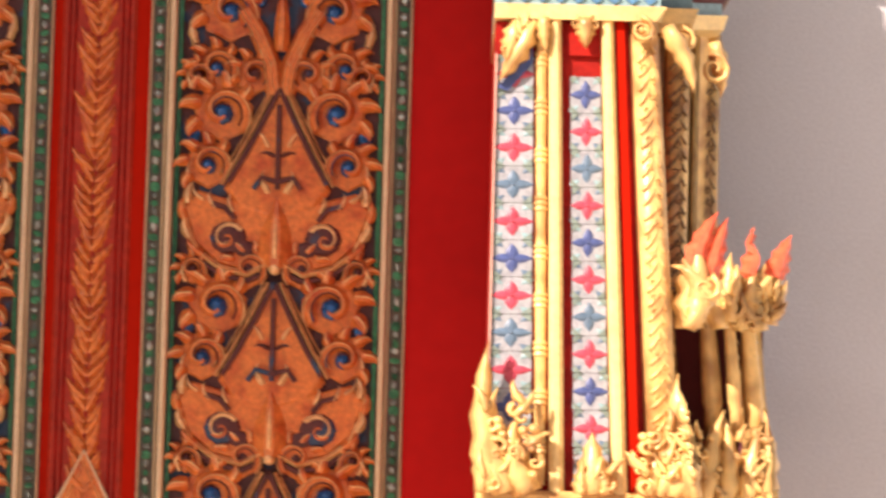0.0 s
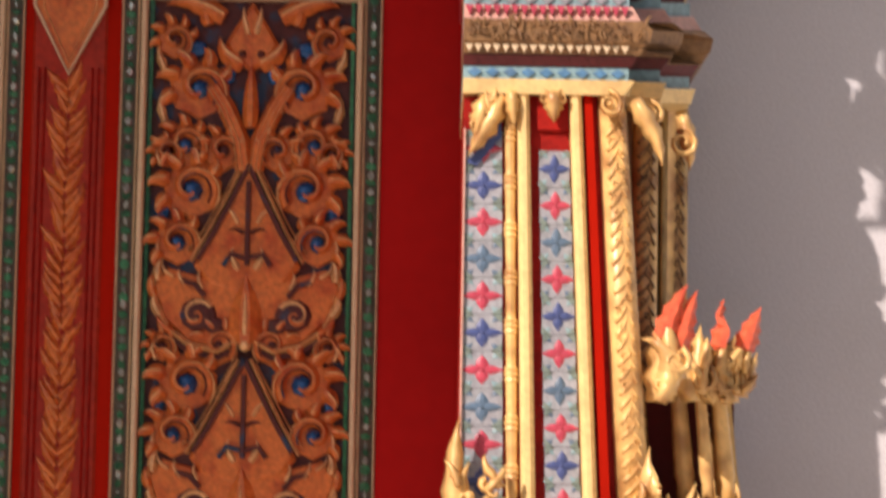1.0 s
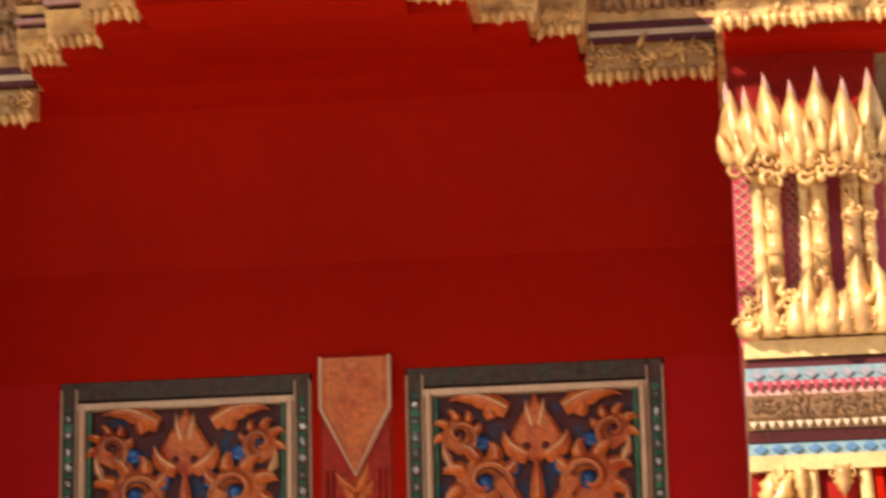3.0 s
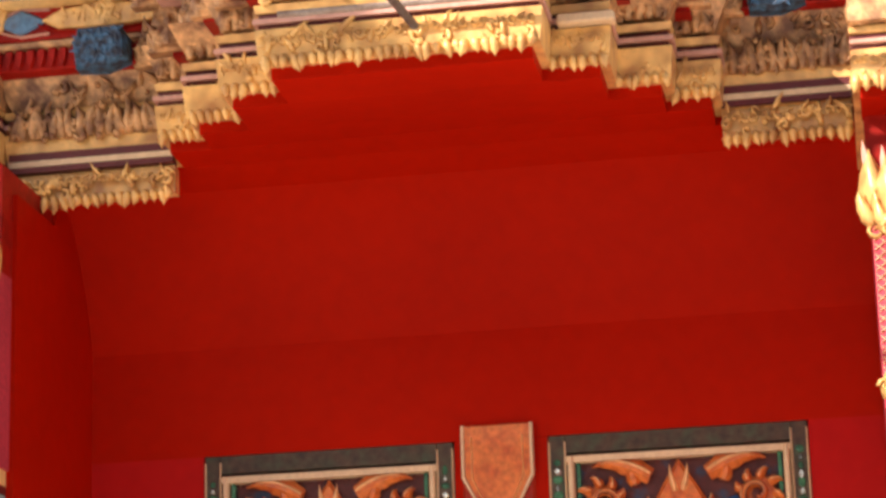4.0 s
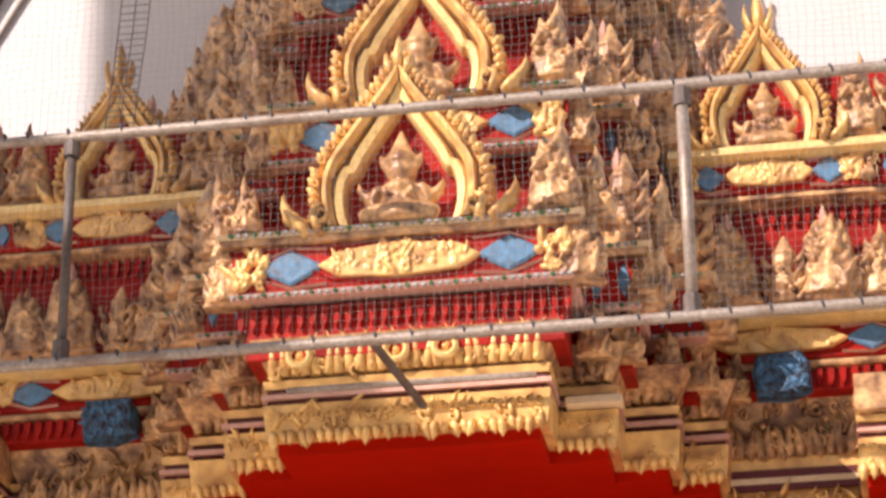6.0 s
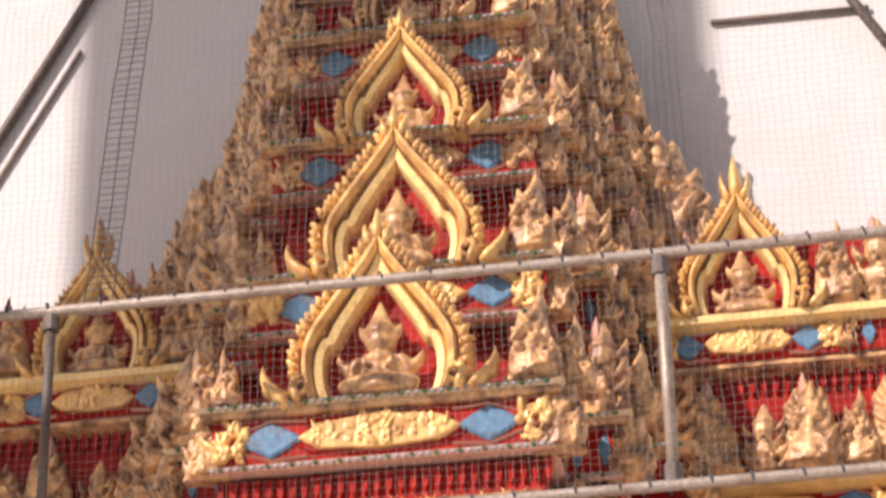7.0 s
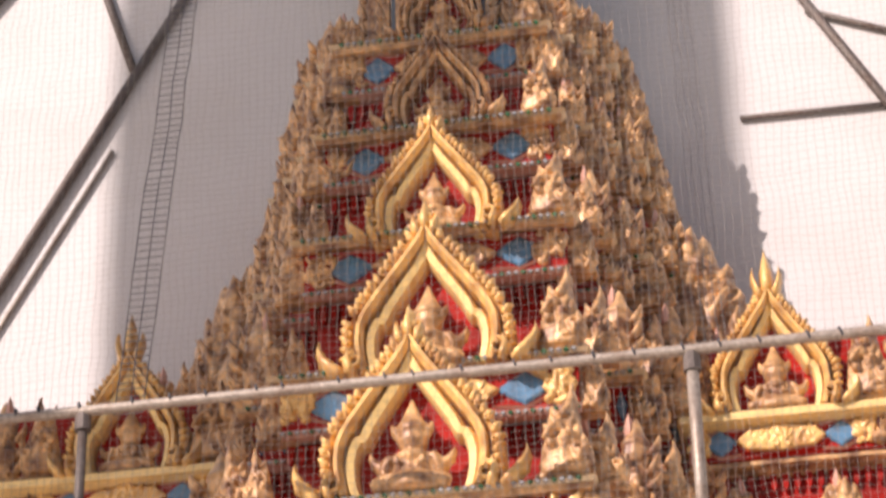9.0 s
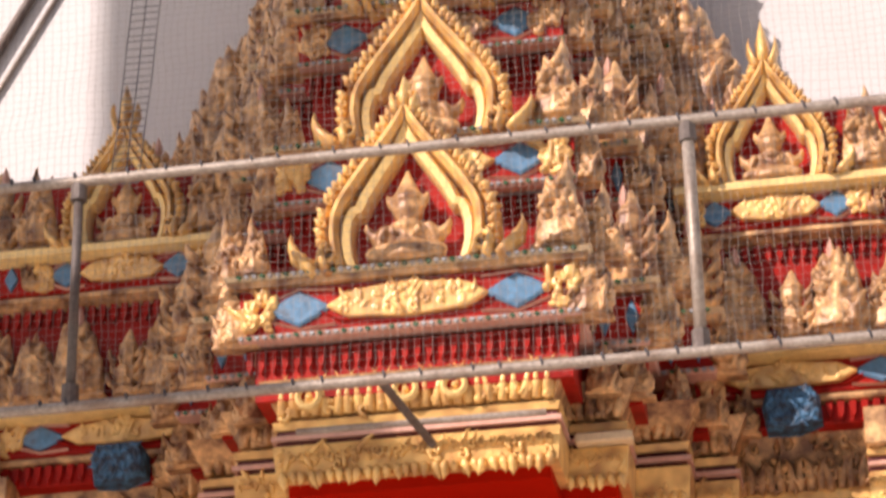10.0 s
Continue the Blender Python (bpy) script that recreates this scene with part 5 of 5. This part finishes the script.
# ledge height, half width and front of the middle bay, half width of the whole, front of the outermost step
TIERS = ((4.53, 0.47, 6.36, 0.95, 7.12), (5.08, 0.44, 6.66, 0.87, 7.20), (5.62, 0.41, 6.80, 0.70, 7.26), (6.08, 0.37, 6.92, 0.60, 7.28), (6.48, 0.33, 7.00, 0.52, 7.30))
below = 4.238
for k, (zt, hc, yc, ht, ys) in enumerate(TIERS):
    n = 3
    steps = [(hc + (ht - hc) * i / n, yc + (ys - yc) * i / n) for i in range(n + 1)]
    wall_steps = [(h - 0.03, y + 0.05) for h, y in steps]
    core = part("tier", course(wall_steps, below - 0.05, zt - 0.19), RED_TRIM, spire, "red painted tier with gilded ledges")
    part("gold_band", course(steps, zt - 0.184, zt - 0.168, 0.004, 0.010), FADED, core)
    chips, greens = Mesh(), Mesh()
    for x0, x1, y in fronts(steps, 0.008):
        c = max(2, round((x1 - x0) / 0.022))
        for i in range(c):
            x = x0 + (i + 0.5) * (x1 - x0) / c
            (greens if i % 3 == 1 else chips).poly([(x - 0.009, zt - 0.176), (x, zt - 0.169), (x + 0.009, zt - 0.176), (x, zt - 0.183)], y - 0.008, y + 0.002, 0.05)
            (greens if i % 3 == 0 else chips).poly([(x - 0.009, zt - 0.007), (x, zt - 0.001), (x + 0.009, zt - 0.007), (x, zt - 0.013)], y - 0.046, y - 0.028, 0.05)
    part("white_mosaic_band", chips, PALE, core, kind="stuff")
    part("green_mosaic_band", greens, GREEN, core, kind="stuff")
    part("panel_course", course(steps, zt - 0.164, zt - 0.034, 0.0, 0.004), RED_TRIM, core)
    part("gold_ledge", course(steps, zt - 0.032, zt - 0.016, 0.028, 0.035), GOLD_OLD_SHADE, core)
    part("green_ledge", course(steps, zt - 0.014, zt, 0.035, 0.045), CREAM, core)
    for x0, x1, y in fronts(steps):
        frieze(core, x0, x1, y + 0.048, zt - 0.265, zt - 0.195)
    cartouche(core, C, hc * 0.98, yc, zt - 0.162, zt - 0.036)
    for i in range(1, n + 1):
        for s in (-1, 1):
            xm = C + s * (steps[i][0] + steps[i - 1][0]) / 2
            cartouche(core, xm, (steps[i][0] - steps[i - 1][0]) * 0.62, steps[i][1], zt - 0.162, zt - 0.036, False)
    # flame ornaments on the ledge
    nxt = TIERS[k + 1][0] - zt if k + 1 < len(TIERS) else 0.42
    for i, (h, y) in enumerate(steps):
        for s in (-1, 1):
            antefix(core, C + s * (h - 0.045), y - 0.005, zt, nxt * random.uniform(0.50, 0.60) * (0.62 if s < 0 and i == 0 else 1.0), random.choice((2, 2, 0)) if i else 1, 4 * s, s < 0, tip=(i > 0))
            if i < n:
                antefix(core, C + s * (h + 0.05), y + 0.09, zt, nxt * random.uniform(0.42, 0.52), 1, 3 * s, s < 0)
                antefix(core, C + s * (h + 0.02), y + 0.03, zt - 0.19, 0.24, 0, 3 * s, s < 0)
    antefix(core, C + (ht + 0.05), ys + 0.08, zt - 0.16, nxt * 0.55, 1, 4)
    antefix(core, C - (ht + 0.05), ys + 0.08, zt - 0.16, nxt * 0.55, 1, -4, True)
    for s in (-1, 1):
        for j in range(3):
            antefix(core, C + s * (ht + 0.02 + 0.012 * j), ys + 0.16 + 0.2 * j, zt, nxt * 0.55, 0, 2 * s)
    below = zt
for s in (-1, 1):
    a, b = sorted((C + s * 0.68, C + s * 0.97))
    m = Mesh()
    m.box(a, b, 7.36, 8.19, 4.9, 5.33)
    sh = part("shoulder", m, RED_TRIM, spire, "red shoulder beside the spire")
    m = Mesh()
    m.box(a - 0.03, b + 0.03, 7.32, 8.188, 5.33, 5.37, 0.008)
    part("gold_ledge", m, GOLD_OLD_SHADE, sh)
    for dx, z, h in ((0.93, 5.37, 0.18), (0.87, 5.37, 0.26), (0.80, 5.37, 0.38), (0.73, 5.37, 0.50), (0.96, 4.99, 0.36), (0.88, 4.99, 0.40), (0.80, 4.99, 0.42)):
        antefix(sh, C + s * dx, 7.33 - (0.04 if z < 5.3 else 0), z, h, 0 if h > 0.35 else 1, 2 * s, s < 0)
NICHES = ((6.33, 4.53, 0.150, 0.385), (6.62, 5.06, 0.150, 0.375), (6.76, 5.60, 0.124, 0.30), (6.88, 6.08, 0.100, 0.26), (6.96, 6.48, 0.084, 0.23))
for y, z, half, hh in NICHES:
    # the top niches are coloured duller, as gold looks in shade
    niche(spire, C + 0.005, y, z, half, hh, gilt=GOLD_OLD_SHADE if z > 6 else None)
    figure(C + 0.005, y + 0.03, z, hh * 0.78, y)
# slim shaft above the tiers
shaft = part("shaft", course([(0.12, 7.06), (0.23, 7.14), (0.305, 7.22)], 6.48, 8.6), SLATE, spire, "slim fluted shaft of the spire")
for i, (dx, y) in enumerate(((0.0, 7.05), (0.09, 7.05), (0.155, 7.12), (0.215, 7.13), (0.258, 7.20), (0.296, 7.21))):
    for s in ((1,) if i == 0 else (-1, 1)):
        m = Mesh()
        x = C + s * dx
        m.sweep([(x, 6.50), (x, 8.5)], y + 0.02, [(-0.022, 0), (-0.018, 0.03), (0.018, 0.03), (0.022, 0)])
        z = 6.6
        while z < 7.7:
            m.flame(x, y - 0.005, z, 20 * (-1) ** i, 0.09, 0.04, 30, 0.02, n=4)
            z += 0.07
        part("shaft_rib", m, GOLD_OLD_SHADE, shaft)



# ---- side wings with small gables ----
def wing(s):
    xm = C + s * 1.0
    w = thing("side_gable", "small gilded side gable on stacked red and gold ledges", "gable", group="side gables", at=(xm, 7.0, 4.24))
    def block(nm, h, y, z0, z1, mat, e=0.0):
        m = Mesh()
        a, b = sorted((xm - s * h, xm + s * (h + 0.22)))
        m.box(a, b, y, 8.19, z0, z1, 0.006)
        return part(nm, m, mat, w)
    # outer, lower blocks reach to the ends of the lintel
    for nm, h, y, z0, z1, mat in (("red_wall", 0.40, 7.06, 4.236, 4.30, RED_TRIM), ("gold_band", 0.415, 7.035, 4.302, 4.322, GOLD_OLD_SHADE), ("panel_course", 0.41, 7.03, 4.324, 4.43, RED_TRIM),
                                  ("gold_ledge", 0.45, 6.98, 4.432, 4.462, GOLD_PALE), ("red_wall", 0.30, 7.00, 4.462, 4.80, RED_TRIM), ("gold_band", 0.285, 6.955, 4.802, 4.824, GOLD_OLD_SHADE),
                                  ("panel_course", 0.275, 6.95, 4.826, 4.935, RED_TRIM), ("gold_ledge", 0.30, 6.915, 4.937, 4.97, GOLD_PALE), ("gable_core", 0.20, 7.06, 4.97, 5.25, RED_TRIM)):
        block(nm, h, y, z0, z1, mat)
    for h, y, z0, z1 in ((0.29, 6.998, 4.725, 4.798), (0.39, 7.058, 4.24, 4.298)):
        a, b = sorted((xm - s * h, xm + s * (h + 0.21)))
        frieze(w, a, b, y, z0, z1)
    cartouche(w, xm, 0.27, 6.95, 4.83, 4.93)
    cartouche(w, xm, 0.40, 7.03, 4.33, 4.425)
    cartouche(w, xm + s * 0.40, 0.11, 6.95, 4.83, 4.93, False)
    antefix(w, xm + s * 0.40, 6.97, 4.97, 0.30, 2, 3 * s, s < 0, tip=True)
    antefix(w, xm + s * 0.50, 7.0, 4.97, 0.26, 0, 3 * s, s < 0)
    antefix(w, xm + s * 0.52, 7.0, 4.462, 0.32, 0, 3 * s, s < 0)
    antefix(w, xm + s * 0.62, 7.02, 4.462, 0.30, 1, 3 * s, s < 0)
    niche(w, xm, 6.93, 4.97, 0.112, 0.32, 1.9)
    figure(xm, 6.97, 4.97, 0.235, 6.93)
    for dx, y, z, h, k in ((-0.27, 6.95, 4.97, 0.30, 1), (0.27, 6.95, 4.97, 0.30, 1), (-0.40, 7.0, 4.462, 0.34, 1), (-0.27, 6.97, 4.462, 0.24, 0), (-0.13, 6.96, 4.462, 0.30, 0), (0.02, 6.95, 4.462, 0.22, 2),
                           (0.15, 6.96, 4.462, 0.30, 0), (0.29, 6.97, 4.462, 0.26, 1), (0.41, 7.0, 4.462, 0.34, 0), (-0.36, 7.3, 4.97, 0.42, 0), (0.36, 7.3, 4.97, 0.42, 0), (0.30, 7.2, 4.97, 0.34, 2), (-0.30, 7.2, 4.97, 0.34, 2),
                           (-0.43, 6.99, 4.24, 0.2, 0), (0.43, 6.99, 4.24, 0.2, 0), (0.0, 7.3, 5.20, 0.30, 0)):
        antefix(w, xm + dx, y, z, h, k, 3 * (1 if dx > 0 else -1), dx < 0, tip=(h > 0.25 and k == 0))
    m = Mesh(level(6.95))
    m.poly([(xm - 0.086, 4.27), (xm - 0.075, 4.195), (xm + 0.015, 4.190), (xm + 0.085, 4.215), (xm + 0.082, 4.29), (xm + 0.06, 4.325), (xm - 0.07, 4.322)], 6.95, 7.03, 0.06)
    for q in range(60):
        m.flame(xm + random.uniform(-0.066, 0.06), 6.952, random.uniform(4.21, 4.30), random.uniform(0, 360), 0.03, 0.014, random.uniform(-60, 60), 0.007, n=5)
    part("blue_boss", cast(m.data("blue_boss", DULL_BLUE, True), 0.003), DULL_BLUE, w, "blue painted boss")
    return w


wing(1)
wing(-1)
BEND[0] = None


# ---- scaffold and net ----
PY = 6.05
scaffold = thing("scaffold", "grey steel scaffold rails and posts in front of the spire", "scaffold", at=(C, PY, 4.1))
for z in (4.085, 4.745):
    m = Mesh()
    m.pipe((-4.0, PY, z - 0.012), (2.2, PY, z + 0.006), 0.0150, 12, 0.004, 8)
    part("rail", m, STEEL, scaffold, smooth=True)
    for i in range(40):
        x = -3.4 + i * 0.115 + random.uniform(-0.03, 0.03)
        m = Mesh()
        m.pipe((x, PY, z - 0.001), (x + 0.006, PY, z + 0.001), 0.0185, 8)
        part("net_tie", m, NET_DARK, scaffold)
for x in (-2.033, -0.370):
    m = Mesh()
    m.pipe((x, PY + 0.01, 4.085), (x, PY + 0.01, 4.745), 0.0165 if x > -1 else 0.0135, 12)
    part("post", m, STEEL if x > -1 else STEEL_DARK, scaffold, smooth=True)
    for z in (4.11, 4.71):
        m = Mesh()
        m.turned(x, PY + 0.01, z, [(-0.03, 0.024), (0.03, 0.024)], 10)
        part("coupler", m, STEEL_DARK, scaffold)
m = Mesh()
m.pipe((-1.205, PY, 4.085), (-1.125, PY + 0.35, 4.02), 0.012, 8)
part("strut", m, STEEL_DARK, scaffold)
m = Mesh()
m.pipe((-1.50, 6.395, 4.086), (-0.815, 6.395, 4.086), 0.010, 8)
part("rod", m, STEEL, scaffold)

braces = thing("brace_frame", "thin dark steel braces crossing in front of the white wall", "scaffold brace", at=(-2.6, 8.05, 7.2))
for a, b, r, mat in (((-3.60, 8.05, 5.33), (-2.24, 8.05, 7.812), 0.020, STEEL_DARK), ((-3.50, 8.10, 5.395), (-2.66, 8.10, 6.91), 0.009, STEEL), ((-2.80, 8.06, 7.896), (-2.567, 8.06, 7.209), 0.018, STEEL_DARK),
                     ((-3.50, 8.05, 7.22), (-2.95, 8.05, 7.92), 0.020, STEEL_DARK), ((-2.24, 8.05, 7.812), (-1.9, 8.05, 8.44), 0.020, STEEL_DARK), ((-0.20, 8.05, 7.622), (0.60, 8.05, 6.12), 0.019, STEEL_DARK),
                     ((-0.010, 8.06, 7.56), (0.012, 8.06, 7.27), 0.016, STEEL_DARK), ((-0.25, 8.14, 6.764), (0.33, 8.14, 6.756), 0.011, STEEL_DARK), ((0.03, 8.08, 7.17), (0.50, 8.08, 6.96), 0.013, STEEL_DARK)):
    a, b = [set_back(p, (8.197 - r) / p[1]) for p in (a, b)]
    m = Mesh()
    m.pipe(a, b, r, 10)
    part("brace", m, mat, braces, smooth=True)


def net_cords(mat, x0, x1, z0, z1, pitch_x, pitch_z, r, y, lean=0.0, wave=0.006):
    """Crossing cords of a hanging net, a little uneven."""
    m = Mesh()
    def cord(pts):
        m.grid([[(p[0] - r, p[1], p[2] - r), (p[0] + r, p[1], p[2] - r), (p[0], p[1] - r, p[2] + r)] for p in pts], True, False)
    def place(x, z):
        g = noise.noise(Vector((x * 2.1, z * 1.7, 3.0)))
        q = noise.noise(Vector((x * 9, z * 8, 7.0)))
        return (x + lean * (z - z0) + wave * q, y + 0.03 * g, z + wave * 1.4 * noise.noise(Vector((x * 5, z * 11, 1.0))))
    nz = max(4, int((z1 - z0) / 0.07))
    for i in range(int((x1 - x0) / pitch_x) + 1):
        x = x0 + i * pitch_x + random.uniform(-0.1, 0.1) * pitch_x
        cord([place(x, z0 + (z1 - z0) * j / nz) for j in range(nz + 1)])
    nx = max(2, int((x1 - x0) / 0.07))
    for i in range(int((z1 - z0) / pitch_z) + 1):
        z = z0 + i * pitch_z + random.uniform(-0.1, 0.1) * pitch_z
        ring = [place(x0 + (x1 - x0) * j / nx, z) for j in range(nx + 1)]
        q = r * 0.7
        m.grid([[(p[0], p[1], p[2] - q), (p[0], p[1] - q, p[2] + q), (p[0], p[1] + q, p[2] + q)] for p in ring], True, False)
    return m


net = tagged(part("safety_net", net_cords(NET, -3.4, 1.4, 4.09, 7.2, 0.022, 0.022, 0.00043, 6.10, wave=0.013), NET), "fine grey safety net hanging in front of the spire", "net", kind="stuff")
seam = tagged(part("net_seam", net_cords(NET_DARK, -1.965, -1.885, 4.75, 6.9, 0.04, 0.022, 0.0020, 6.11, 0.085), NET_DARK), "dark laced seam of the safety net", "net seam", kind="stuff")
seam = tagged(part("net_seam", net_cords(NET_DARK, -0.335, -0.265, 4.75, 6.9, 0.02, 0.013, 0.0007, 6.11, -0.03), NET_DARK), "dense overlapped seam of the safety net", "net seam", kind="stuff")
